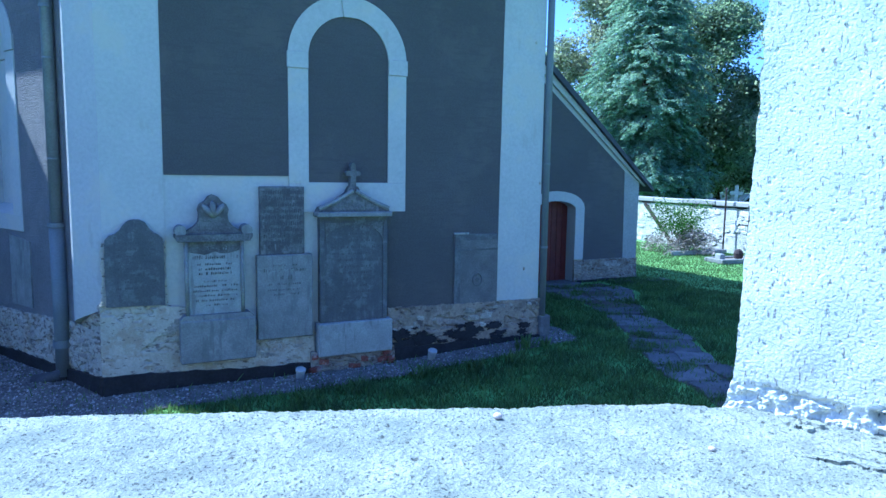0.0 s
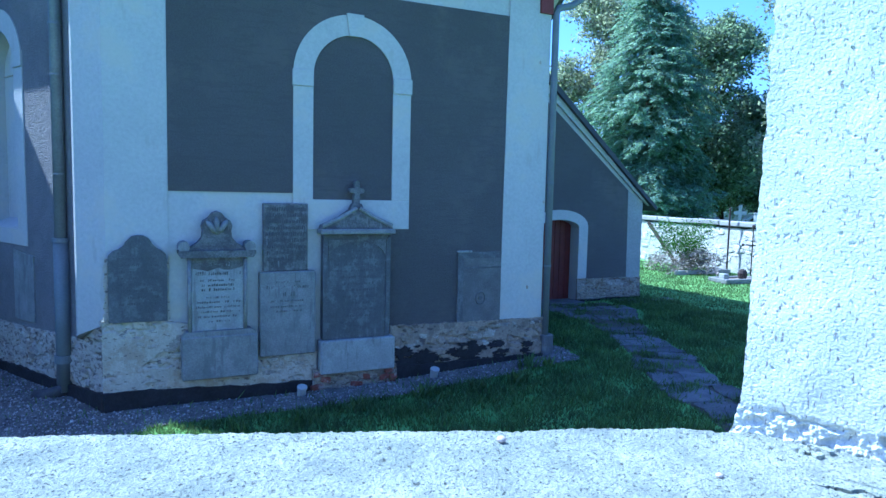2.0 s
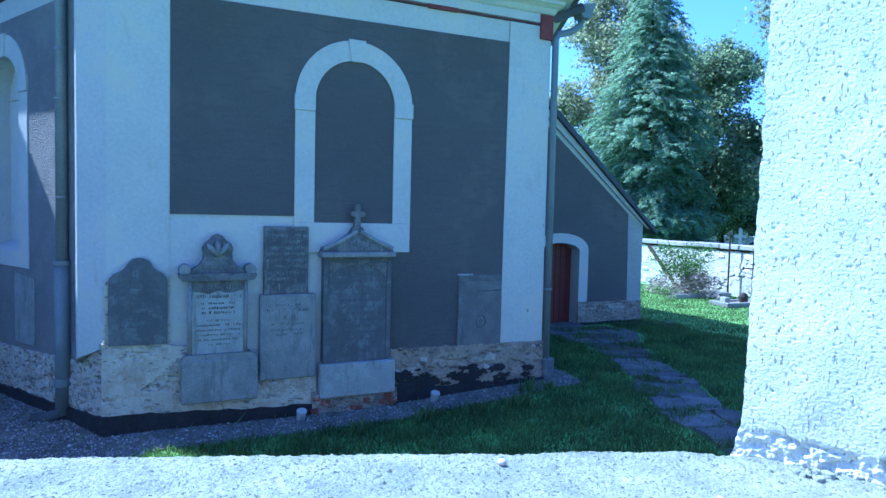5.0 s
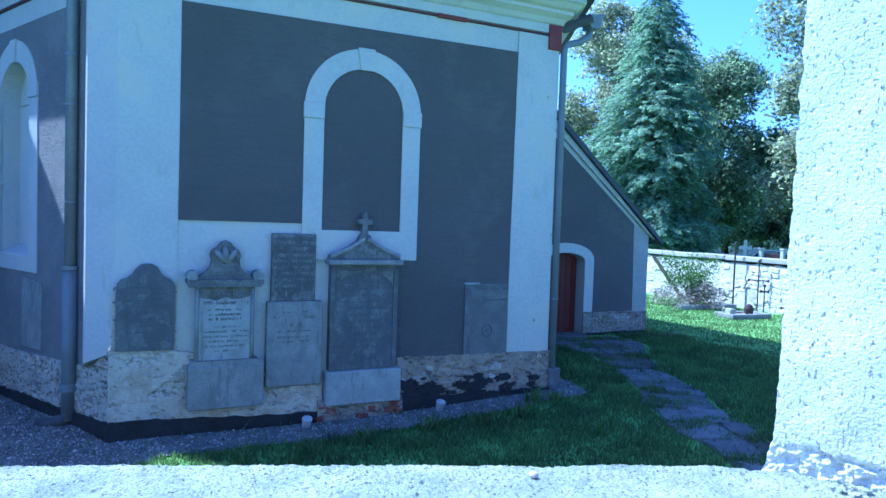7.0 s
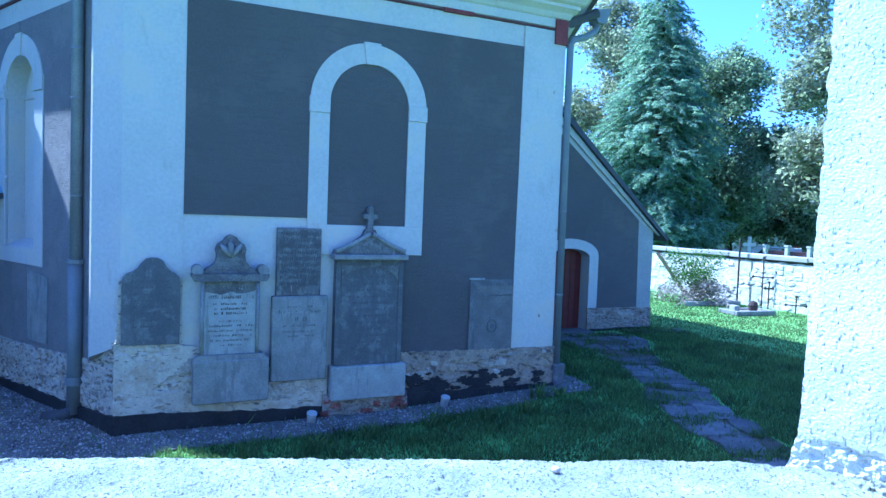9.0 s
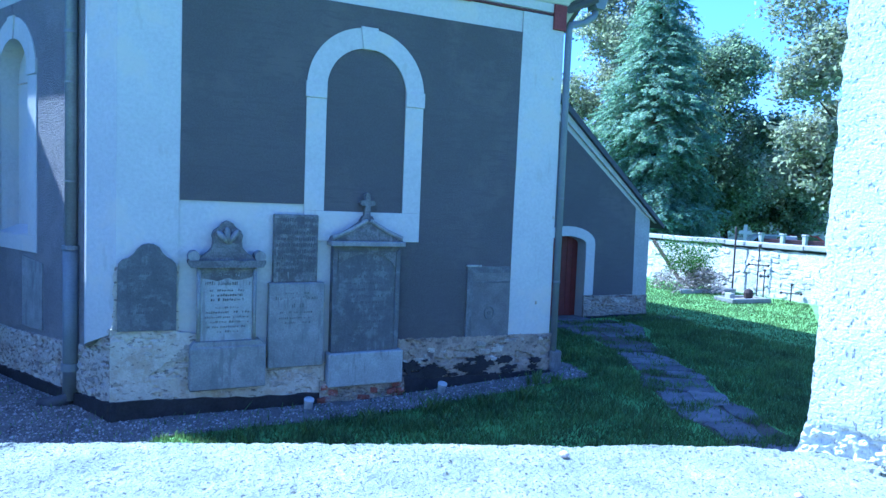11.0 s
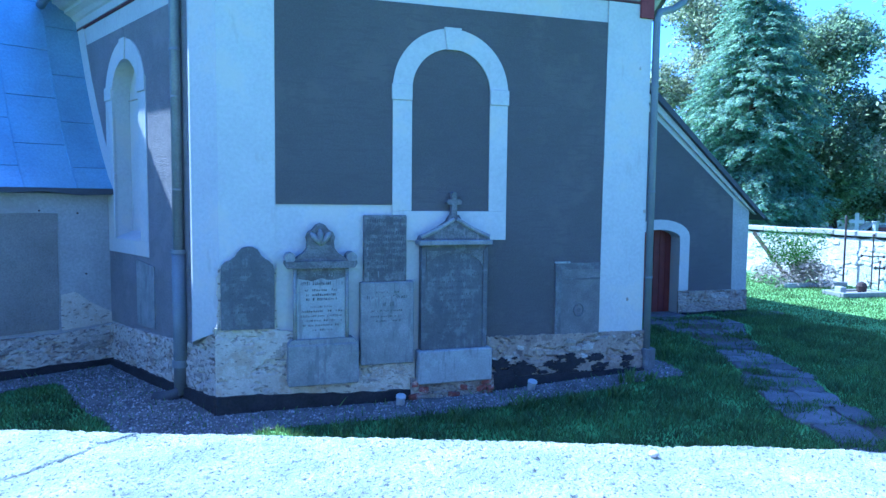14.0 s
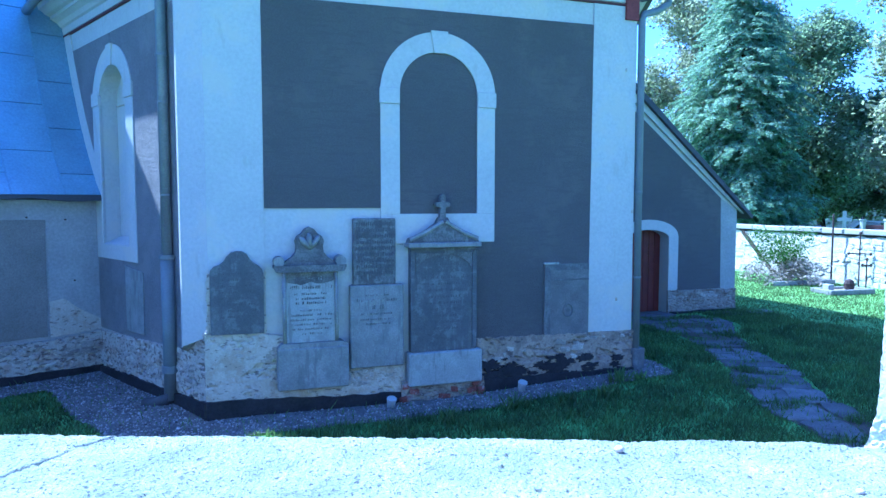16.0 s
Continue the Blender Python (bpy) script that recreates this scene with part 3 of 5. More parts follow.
pl.matrix_world = Matrix.Translation((0, PY, 0))
M_DULL = mat("dull_weathered_plaster", (0.37, 0.365, 0.345), 0.18, 1.5, 25, 0.95, 0.5, 0.015, stain=(0.27, 0.26, 0.235), stain_scale=1.6, stain_amt=0.6)
part("corner_pilaster", prism(wobble([(11.225, 0.50), (PX1 + 0.004, 0.50), (PX1 + 0.004, porch_top(PX1) - 0.03), (11.175, 2.56)], 0.004, 19), PY - 0.012, PY + 0.005), M_DULL, porch, "weathered grey-white corner pilaster")
part("membrane", prism(wobble([(door_r + 0.03, -0.4), (PX1 + 0.04, -0.4), (PX1 + 0.04, 0.05), (door_r + 0.03, 0.06)], 0.01, 10), PY - 0.08, PY), M_BLACK, porch)
slope = (2.30 - 4.52) / (11.63 - 9.08)
bm = bmesh.new()
add_prism(bm, [(PX0, porch_top(PX0) + 0.02), (PX1 + 0.32, porch_top(PX1 + 0.32) + 0.06), (PX1 + 0.32, porch_top(PX1 + 0.32) + 0.16), (PX0, porch_top(PX0) + 0.20)], PY - 0.16, PY + PD + 0.1)
part("roof", bm, M_TILE, porch, "dark sheet lean-to roof")
part("verge", prism([(PX0, porch_top(PX0) - 0.20), (PX1 - 0.1, porch_top(PX1 - 0.1) - 0.02), (PX1 + 0.16, porch_top(PX1 + 0.16) + 0.045), (PX0, porch_top(PX0) + 0.05)], PY - 0.07, PY + 0.01), M_WHITE, porch, "white plaster verge band")
door = part("door", boxm(door_l, door_r, PY + 0.30, PY + 0.36, 0.0, 1.9), M_DOOR, porch, "red-brown planked wooden door")
for i in range(7):
    x0 = door_l + i * 0.15
    part("plank", boxm(x0 + 0.004, x0 + 0.146, PY + 0.275, PY + 0.302, 0.02, 1.88, 0.006), M_DOOR, door)
part("doorstep", boxm(door_l - 0.1, door_r + 0.05, PY - 0.28, PY + 0.3, -0.2, 0.035, 0.015), M_FLAG, porch)

# ---- side chapel with the sheet-metal roof ----
chapel = tagged(empty("side_chapel"), "low side chapel with steep sheet-metal roof and patched plaster wall", "chapel")
IN = CL + DL * 3.82
AD = Vector((-DL.y, DL.x, 0))            # along its wall, away from the church
CH = wall_frame(IN + AD * 9.0, -AD)      # x = 9 is the corner at the church


def at_chapel(ob):
    ob.matrix_world = CH
    return ob


at_chapel(part("wall", boxm(0, 9.0, 0, 0.5, -0.6, 2.55), M_DULL, chapel, "patchy plastered chapel wall"))
at_chapel(part("roughcast_panel", prism(wobble([(0.2, 0.42), (8.22, 0.42), (8.25, 2.2), (0.2, 2.2)], 0.01, 11), -0.02, 0.01), mat("faded_grey_render", (0.25, 0.238, 0.21), 0.25, 1.4, 40, 0.95, 0.6, 0.015, stain=(0.22, 0.21, 0.19), stain_scale=1.1, stain_amt=0.6), chapel, "faded grey render panel"))
at_chapel(part("plinth", relief(5.0, 9.0, [(5.0, 0.33), (7.25, 0.36), (8.2, 0.35), (9.0, 0.41)], -0.3, 12, 0.06, 0.12), M_FLAKED, chapel, "rubble plinth with flaking plaster"))
at_chapel(part("membrane", prism(wobble([(0, -0.6), (8.98, -0.6), (8.98, -0.13), (7.25, -0.09), (0, -0.05)], 0.012, 13, 0.15), -0.09, -0.03), M_BLACK, chapel))
at_chapel(part("plaster_patch", prism(wobble([(8.255, 0.40), (8.99, 0.44), (8.99, 0.60), (8.7, 0.78), (8.45, 0.98), (8.255, 0.95)], 0.008, 27, 0.08), -0.012, 0.002), M_CREAM, chapel, "pale smooth plaster patch with a ragged edge"))
for ax, az in ((8.52, 2.20), (8.0, 2.24), (8.62, 1.25)):
    at_chapel(part("wall_anchor", tube([(ax, -0.03, az), (ax, 0.01, az)], 0.013, 8), M_IRON, chapel))
# roof profile: depth behind the wall face and height, with a flared foot
rp = [(-0.25, 2.57), (0.0, 2.80), (0.2, 3.05), (0.45, 3.40), (0.74, 3.89), (1.0, 4.40), (1.2, 4.86), (1.36, 5.26), (2.0, 6.8), (3.3, 9.9)]
bm = bmesh.new()
ring = [(p[0], p[1] - 0.03) for p in rp] + [(6.9, 3.0), (6.9, -0.5), (0.3, -0.5), (0.3, 2.45)]
# unseen ridge is tilted to shade the lawn and leave the wall's sun patch
va = [bm.verts.new((0, a, b + (4.1 if b > 9 else 0))) for a, b in ring]
vb = [bm.verts.new((8.985, a, b - (1.2 if b > 9 else 0))) for a, b in ring]
for i in range(len(ring)):
    j = (i + 1) % len(ring)
    bm.faces.new((va[i], va[j], vb[j], vb[i]))
for tri in tessellate_polygon([[Vector((a, b, 0)) for a, b in ring]]):
    bm.faces.new([va[k] for k in tri])
    bm.faces.new([vb[k] for k in tri])
roof = at_chapel(part("roof", bm, M_ROOF, chapel, "steep galvanised sheet roof"))


def roof_at(s):
    """The point and slope of the roof at the length s up from its foot."""
    for (a0, b0), (a1, b1) in zip(rp, rp[1:]):
        d = math.hypot(a1 - a0, b1 - b0)
        if s <= d:
            return a0 + (a1 - a0) * s / d, b0 + (b1 - b0) * s / d
        s -= d
    return rp[-1]


for col in range(9):
    x1 = 8.985 - (0.51 if col else 0.0) - (col - 1) * 0.70 * (col > 0)
    x0 = x1 - (0.51 if col == 0 else 0.70)
    s0 = 0.0
    for row in range(9):
        s1 = s0 + (0.90 if row or col % 2 else 0.46)
        bm = bmesh.new()
        n = 4
        strip = [roof_at(s0 + 0.006 + (s1 - s0 - 0.012) * i / n) for i in range(n + 1)]
        lo = [(bm.verts.new((x0 + 0.006, a - 0.004, b + 0.004)), bm.verts.new((x1 - 0.006, a - 0.004, b + 0.004))) for a, b in strip]
        hi = [(bm.verts.new((x0 + 0.006, a - 0.016, b + 0.010)), bm.verts.new((x1 - 0.006, a - 0.016, b + 0.010))) for a, b in strip]
        for i in range(n):
            bm.faces.new((hi[i][0], hi[i][1], hi[i + 1][1], hi[i + 1][0]))
            bm.faces.new((lo[i][0], hi[i][0], hi[i + 1][0], lo[i + 1][0]))
            bm.faces.new((lo[i][1], lo[i + 1][1], hi[i + 1][1], hi[i][1]))
        bm.faces.new((lo[0][0], lo[0][1], hi[0][1], hi[0][0]))
        bm.faces.new((lo[n][0], hi[n][0], hi[n][1], lo[n][1]))
        part("sheet", bm, M_ROOF, roof).matrix_parent_inverse = Matrix()
        s0 = s1
        if s0 > 5.2:
            break
    bm = bmesh.new()
    path = [roof_at(0.01 + 0.25 * i) for i in range(24)]
    for (a0, b0), (a1, b1) in zip(path, path[1:]):
        add_prism(bm, [(x0 - 0.009, 0), (x0 + 0.009, 0), (x0 + 0.009, 1), (x0 - 0.009, 1)], 0, 1)
        bm.verts.ensure_lookup_table()
        for v in bm.verts[-8:]:
            e = v.co.z
            o = 0.03 if v.co.y < 0.5 else 0.0
            v.co = Vector((v.co.x, a0 + (a1 - a0) * e - o * 0.8, b0 + (b1 - b0) * e + o * 0.5))
    part("seam", bm, M_ROOF, roof)
bm = bmesh.new()
rows_e = []
for i in range(37):
    x0 = 9.0 - i * 0.25
    w0 = 0.022 * math.sin(3.4 * x0) + 0.012 * math.sin(7.1 * x0 + 1) - 0.02
    rows_e.append([bm.verts.new(c) for c in ((x0, -0.28, 2.52 + w0), (x0, 0.02, 2.50), (x0, 0.02, 2.66), (x0, -0.27, 2.575))])
for q0, q1 in zip(rows_e, rows_e[1:]):
    for k in range(4):
        bm.faces.new((q0[k], q0[(k + 1) % 4], q1[(k + 1) % 4], q1[k]))
at_chapel(part("eave_sheet", bm, M_TILE, chapel, "wavy dark sheet eave"))

# ---- parapet wall and pier by the camera ----
PO = Vector((1.575, 0.735, 0.0))                 # outer foot of the pier's edge
PT = Vector((-0.94, 0.342, 0)).normalized()      # along the wall, away from the pier
PN = Vector((-PT.y, PT.x, 0)) * -1.0
if PN.y < 0:
    PN = -PN                                     # outward, towards the church
SILL = 2.015


def sill_rim(u):
    """How far the top reaches out over the wall; it is broken back beside the pier."""
    return -0.023 * max(0.0, min(1.0, (u - 0.01) / 0.09))


def sill_height(u, w):
    """Uneven top of the parapet; u along the wall from the pier, w inwards from its outer edge."""
    p = PO + PT * u - PN * w
    h = SILL + 0.003 * noise.noise(p * 2.3) + 0.003 * noise.noise(p * 9)
    g = noise.noise(p * 75)
    h += 0.0022 * g - 0.008 * max(0.0, -g - 0.34) + 0.0024 * noise.noise(p * 150)
    h -= 0.02 * max(0.0, 1 - (w - sill_rim(u)) / 0.02) ** 2
    c = u - 1.42 - 0.49 * w + 0.012 * noise.noise(p * 18) + 0.004 * noise.noise(p * 70)
    if w < 0.45:
        h -= 0.014 * max(0.0, 1 - abs(c) / 0.0038)
    return h, p


def grid_mesh(name, nu, nv, fn, material, parent=None):
    verts = [fn(i / (nu - 1), j / (nv - 1)) for i in range(nu) for j in range(nv)]
    faces = [(i * nv + j, (i + 1) * nv + j, (i + 1) * nv + j + 1, i * nv + j + 1) for i in range(nu - 1) for j in range(nv - 1)]
    ob = mesh_object(name, verts, faces, material, parent)
    ob.data.polygons.foreach_set("use_smooth", [True] * len(faces))
    return ob


parapet = part("parapet_wall", boxm(-0.7, 2.75, -0.90, -0.005, -0.3, SILL - 0.05), M_PIER)
pm = Matrix((PT, PN, Vector((0, 0, 1)))).transposed().to_4x4()
pm.translation = PO
parapet.matrix_world = pm
tagged(parapet, "thick rendered parapet wall with sunlit cement top", "wall", kind="structure")


# unseen walls added beside the parapet: they bounce sun onto lawn and church
for nm, u0, u1, h in (("boundary_wall", 2.752, 14.0, SILL - 0.02), ("boundary_wall", -12.0, -1.25, 2.6)):
    bw = part(nm, boxm(u0, u1, -0.86, -0.04, -0.35, h, 0.02), M_PIER)
    bw.matrix_world = pm
    tagged(bw, "plain rendered wall added out of view to bounce sunlight and close the yard", "wall", kind="structure")


def sill_point(a, b):
    u = -0.25 + a * 3.0
    w = sill_rim(u) + 0.001 + 0.72 * b
    h, p = sill_height(u, w)
    p = p + PN * (0.002 * noise.noise(Vector((u * 12, 0, 3))) + 0.003 * noise.noise(Vector((u * 60, 0, 7)))) * max(0.0, 1 - (w - sill_rim(u)) / 0.05)
    return (p.x, p.y, h)


top = grid_mesh("cement_top", 760, 190, sill_point, M_SILL, parapet)
top.matrix_parent_inverse = pm.inverted()


def lip_point(a, b):
    u = -0.25 + a * 3.0
    h, p = sill_height(u, sill_rim(u) + 0.001)
    p = p + PN * (0.002 * noise.noise(Vector((u * 12, 0, 3))) + 0.003 * noise.noise(Vector((u * 60, 0, 7))) - 0.012 * b)
    return (p.x, p.y, h - 0.09 * b)


lip = grid_mesh("cement_edge", 400, 8, lip_point, M_SILL, parapet)
lip.matrix_parent_inverse = pm.inverted()

# the pier: a splayed face, pebble-dashed
JD = Vector((0.43, -0.90, 0)).normalized()
JN = Vector((-0.90, -0.43, 0)).normalized()
JB = Vector((1.598, 0.716, 0))


def pier_point(a, b):
    s = a * 0.42
    z = SILL - 0.03 + b * 1.05
    rel = z - SILL
    p = JB + JD * s + Vector((0.030 * rel, 0.0, 0))
    q = Vector((s, z, 0.3))
    d = 0.007 * noise.noise(q * 3.0) + 0.0018 * noise.noise(q * 13)
    tilted = Vector(((s + z) * 0.8, (z - s) * 0.42, 0.3))
    lump = noise.noise(tilted * 120)
    lump2 = noise.noise(tilted * 190)
    d += 0.0003 * lump - 0.009 * max(0.0, -lump - 0.50) - 0.012 * max(0.0, -lump2 - 0.52) + 0.0004 * noise.noise(q * 170) + 0.0004 * noise.noise(q * 280)
    # cracked foot: a broken line of crevices and holes, rougher below it
    edge = 0.045 + 0.10 * max(0.0, s - 0.20) + 0.010 * noise.noise(Vector((s * 24, 0, 5))) + 0.016 * noise.noise(Vector((s * 8, 2, 5)))
    open_ = max(0.0, min(1.0, 1.8 * noise.noise(Vector((s * 16, 4, 2))) + 0.35)) * min(1.0, max(0.0, s - 0.03) / 0.04)
    d -= 0.022 * open_ * max(0.0, 1 - abs(rel - edge + 0.006 * noise.noise(q * 90)) / (0.004 + 0.006 * open_))
    below = max(0.0, min(1.0, (edge + 0.012 - rel) / 0.02))
    if below > 0:
        d += below * (0.004 * noise.noise(q * 24) - 0.022 * max(0.0, -noise.noise(q * 45) - 0.12) + 0.005 * noise.noise(q * 75) + 0.004 * noise.noise(q * 160) - 0.002)
    for hs, hr, hw, hh in ((0.25, 0.035, 0.022, 0.012), (0.30, 0.02, 0.02, 0.012), (0.35, 0.06, 0.03, 0.02)):
        e = math.hypot((s - hs + 0.012 * noise.noise(q * 60)) / hw, (rel - hr + 0.012 * noise.noise(q * 50)) / hh)
        d -= 0.03 * max(0.0, 1 - e * e)
    if s < 0.12:
        p = p + JD * (0.004 * noise.noise(Vector((0, z * 22, 0))) + 0.003 * noise.noise(Vector((0, z * 60, 4))) - 0.016 * max(0.0, 1 - rel / 0.10) ** 1.5) * (1 - s / 0.12) ** 2
    p = p + JN * d
    return (p.x, p.y, z)


pier = grid_mesh("pier", 330, 820, pier_point, M_PIER)
tagged(pier, "sunlit pebble-dashed pier with a crumbling foot", "pier", kind="structure")
bm = bmesh.new()
corner = [JB - JN * 0.016 + JD * 0.012, JB + JD * 0.40 - JN * 0.012, JB + JD * 0.41 + JN * 0.01, JB + JD * 1.1, JB + JD * 1.1 + Vector((0.9, 0.35, 0)), PO - PT * 1.2 - PN * 0.035, JB + Vector((0.04, 0.004, 0))]
for z0, z1 in ((-0.3, SILL + 2.3),):
    a = [bm.verts.new((c.x, c.y, z0)) for c in corner]
    b = [bm.verts.new((c.x + 0.06, c.y, z1)) for c in corner]
    for i in range(7):
        j = (i + 1) % 7
        bm.faces.new((a[i], a[j], b[j], b[i]))
    for tri in tessellate_polygon([[Vector((c.x, c.y, 0)) for c in corner]]):
        bm.faces.new([a[k] for k in tri])
        bm.faces.new([b[k] for k in tri])
part("core", bm, M_PIER, pier)


# loose bits on the parapet
def on_sill(x, y):
    r = Vector((x, y, 0)) - PO
    return sill_height(r.dot(PT), -r.dot(PN))[0]


def shell(x, y, size, label, material):
    bm = bmesh.new()
    bmesh.ops.create_icosphere(bm, subdivisions=3, radius=size)
    for v in bm.verts:
        v.co.z *= 0.72
        v.co *= 1 + 0.12 * noise.noise(v.co * 60) - 0.08 * math.sin(8 * math.atan2(v.co.y, v.co.x) + 90 * v.co.length)
    ob = part("pebble", bm, material, smooth=True)
    ob.location = (x, y, on_sill(x, y) + size * 0.55)
    return tagged(ob, label, "pebble")


shell(1.126, 0.843, 0.0085, "small pale pebble lying on the cement parapet", M_SHELL)
shell(1.385, 0.573, 0.006, "tiny pale pebble on the cement parapet", M_SHELL)
rnd = random.Random(21)
for fx, fy, fl_, fw, rot in ((1.56, 0.435, 0.085, 0.022, -62), (1.60, 0.375, 0.08, 0.02, -58), (1.665, 0.43, 0.05, 0.02, -66)):
    out_f = wobble([(-fl_, -fw), (fl_, -fw * 0.6), (fl_ * 0.9, fw), (-fl_ * 0.7, fw * 0.7)], 0.008, int(fx * 100), 0.007)
    bm = bmesh.new()
    ta = [bm.verts.new((x, y, 0.005 + 0.006 * max(0.0, 1 - (x / fl_) ** 2) + 0.005 * noise.noise(Vector((x * 110, y * 60, 1))))) for x, y in out_f]
    tb = [bm.verts.new((x * 0.97, y * 0.9, 0.004)) for x, y in out_f]
    for k in range(len(ta)):
        j = (k + 1) % len(ta)
        bm.faces.new((ta[k], ta[j], tb[j], tb[k]))
    for tri in tessellate_polygon([[Vector((x, y, 0)) for x, y in out_f]]):
        bm.faces.new([ta[k] for k in tri])
        bm.faces.new([tb[k] for k in tri])
    ob = part("render_flake", bm, M_SILL)
    ob.location = (fx, fy, on_sill(fx, fy) - 0.004)
    ob.rotation_euler = (radians(5), 0, radians(rot))
    tagged(ob, "thin flake of broken render lifting off the parapet", "rubble", group="render chips")
chip_mesh = stone_meshes("mortar_chip", M_SILL, 3, 5)
for i in range(14):
    s, o = rnd.uniform(0.05, 0.5), rnd.uniform(0.005, 0.05)
    p = JB + JD * s + JN * (o + 0.01)
    ob = new("mortar_chip", chip_mesh[i % 3])
    k = rnd.uniform(0.006, 0.022) * (0.6 + s)
    ob.location = (p.x, p.y, on_sill(p.x, p.y) + k * 0.25)
    ob.scale = (k * 1.6, k, k * 0.7)
    ob.rotation_euler = (0, 0, rnd.uniform(0, 6))
    tagged(ob, "broken chip of render lying at the foot of the pier", "rubble", group="render chips")

# white flashing on the church wall along the chapel roof
bm = bmesh.new()
fl = [(SIDE - 3.82 - a, b) for a, b in rp[1:8]]
add_prism(bm, [(x + 0.0, z) for x, z in fl] + [(x + 0.33, z + 0.0) for x, z in fl[::-1]], -0.024, 0.01)
place(part("flashing", bm, M_WHITE, church, "white mortar strip along the roof"), LEFT)


# ---- gravestones set against the church ----
def gravestone(label):
    g = tagged(empty("gravestone", FRONT), label, "gravestone", group="gravestones on the church wall")
    return g


def inscription(parent, x0, x1, rows, y, material, seed, height=0.03, gap=0.35):
    """Illegible lines of lettering as small bars."""
    rnd = random.Random(seed)
    bm = bmesh.new()
    for z, hgt, fill in rows:
        w = (x1 - x0) * fill
        x = (x0 + x1 - w) / 2
        end = x + w
        while x < end:
            l = rnd.uniform(0.012, 0.032)
            if rnd.random() > gap * 0.5:
                hh = hgt * rnd.uniform(0.6, 1.0)
                q = [bm.verts.new((xx, y, zz)) for xx, zz in ((x, z), (x + l * 0.62, z + 0.003), (x + l * 0.72, z + hh), (x + l * 0.1, z + hh))]
                bm.faces.new(q)
            x += l
    r = bmesh.ops.extrude_face_region(bm, geom=list(bm.faces))
    for v in [e for e in r["geom"] if isinstance(e, bmesh.types.BMVert)]:
        v.co.y += 0.004
    tagged(part("inscription", bm, material, parent), kind="stuff")


X = -FX
s1 = gravestone("dark slate gravestone slab with an arched ogee top")
og = [(0.337, 0.88), (0.956, 0.87), (0.958, 1.60), (0.945, 1.655), (0.90, 1.70), (0.855, 1.725), (0.81, 1.77), (0.77, 1.84), (0.71, 1.875), (0.65, 1.88), (0.585, 1.865), (0.53, 1.81), (0.50, 1.76), (0.45, 1.72), (0.385, 1.695), (0.345, 1.65), (0.338, 1.60)]
part("slab", prism([(x + X, z) for x, z in og], -0.075, -0.005), M_STONE_D, s1)
inscription(s1, 0.40 + X, 0.90 + X, [(1.60 - 0.075 * i, 0.03, 0.85 - 0.03 * (i % 3)) for i in range(8)], -0.0755, M_LETTER3, 1)

for ex0, ex1, ez0, ez1, sd in ((0.285, 0.338, 0.86, 1.62, 81), (0.957, 0.985, 0.86, 1.66, 82)):
    part("mortar_joint", prism([(x + X, z) for x, z in wobble([(ex0, ez0), (ex1, ez0), (ex1, ez1), (ex0 + 0.015, ez1)], 0.014, sd, 0.05)], -0.03, -0.004), M_CREAM, s1, "crumbled mortar joint beside the slab")

s2 = gravestone("pale sandstone gravestone with scrolled crown, side columns and black lettering")
part("base", boxm(1.10 + X, 1.97 + X, -0.21, -0.002, 0.16, 0.675, 0.012), M_STONE_G, s2)
part("base_top", prism([(1.10 + X, 0.675), (1.97 + X, 0.675), (1.90 + X, 0.735), (1.15 + X, 0.735)], -0.19, -0.002), M_STONE_G, s2)
part("slab", boxm(1.21 + X, 1.815 + X, -0.13, -0.002, 0.73, 1.62, 0.008), M_STONE_L, s2)
for cxx in (1.195, 1.832):
    part("column", tube([(cxx + X, -0.135, 0.73), (cxx + X, -0.135, 1.62)], 0.024, 10), M_STONE_G, s2, smooth=True)
cap = bmesh.new()
add_prism(cap, [(1.10 + X, 1.615), (1.92 + X, 1.615), (1.95 + X, 1.665), (1.95 + X, 1.70), (1.07 + X, 1.70), (1.07 + X, 1.665)], -0.21, -0.002)
part("cap", cap, M_SOOT, s2, "weathered dark moulded cap")
for cxx in (1.135, 1.885):
    part("volute", tube([(cxx + X, -0.20, 1.745), (cxx + X, -0.005, 1.745)], 0.065, 16), M_STONE_G, s2)
cr = [(1.18, 1.70), (1.84, 1.70), (1.80, 1.745), (1.73, 1.79), (1.68, 1.85), (1.67, 1.93), (1.685, 1.99), (1.66, 2.05), (1.60, 2.09), (1.565, 2.14), (1.51, 2.165), (1.455, 2.14), (1.42, 2.09), (1.36, 2.05), (1.335, 1.99), (1.35, 1.93), (1.34, 1.85), (1.29, 1.79), (1.22, 1.745)]
part("crown", prism([(x + X, z) for x, z in cr], -0.15, -0.002), M_SOOT, s2, "sooty carved crown")
orn = bmesh.new()
for ang in (-40, -4, 36):
    d = Vector((math.sin(radians(ang)), 0, math.cos(radians(ang))))
    base = Vector((1.51 + X, -0.15, 1.90))
    add_tube(orn, [base, base + d * 0.07 + Vector((0, -0.025, 0)), base + d * 0.15 + Vector((0, -0.02, 0)), base + d * 0.19], [0.018, 0.036, 0.034, 0.012], 8)
part("leaf_ornament", orn, M_STONE_G, s2, "carved leaf palmette", smooth=True)
part("soot_stain", prism([(x + X, z) for x, z in wobble([(1.225, 1.615), (1.80, 1.615), (1.80, 1.50), (1.66, 1.46), (1.52, 1.49), (1.40, 1.45), (1.225, 1.49)], 0.012, 71, 0.05)], -0.1325, -0.125), M_SOOT, s2, "dark soot stain below the cap")
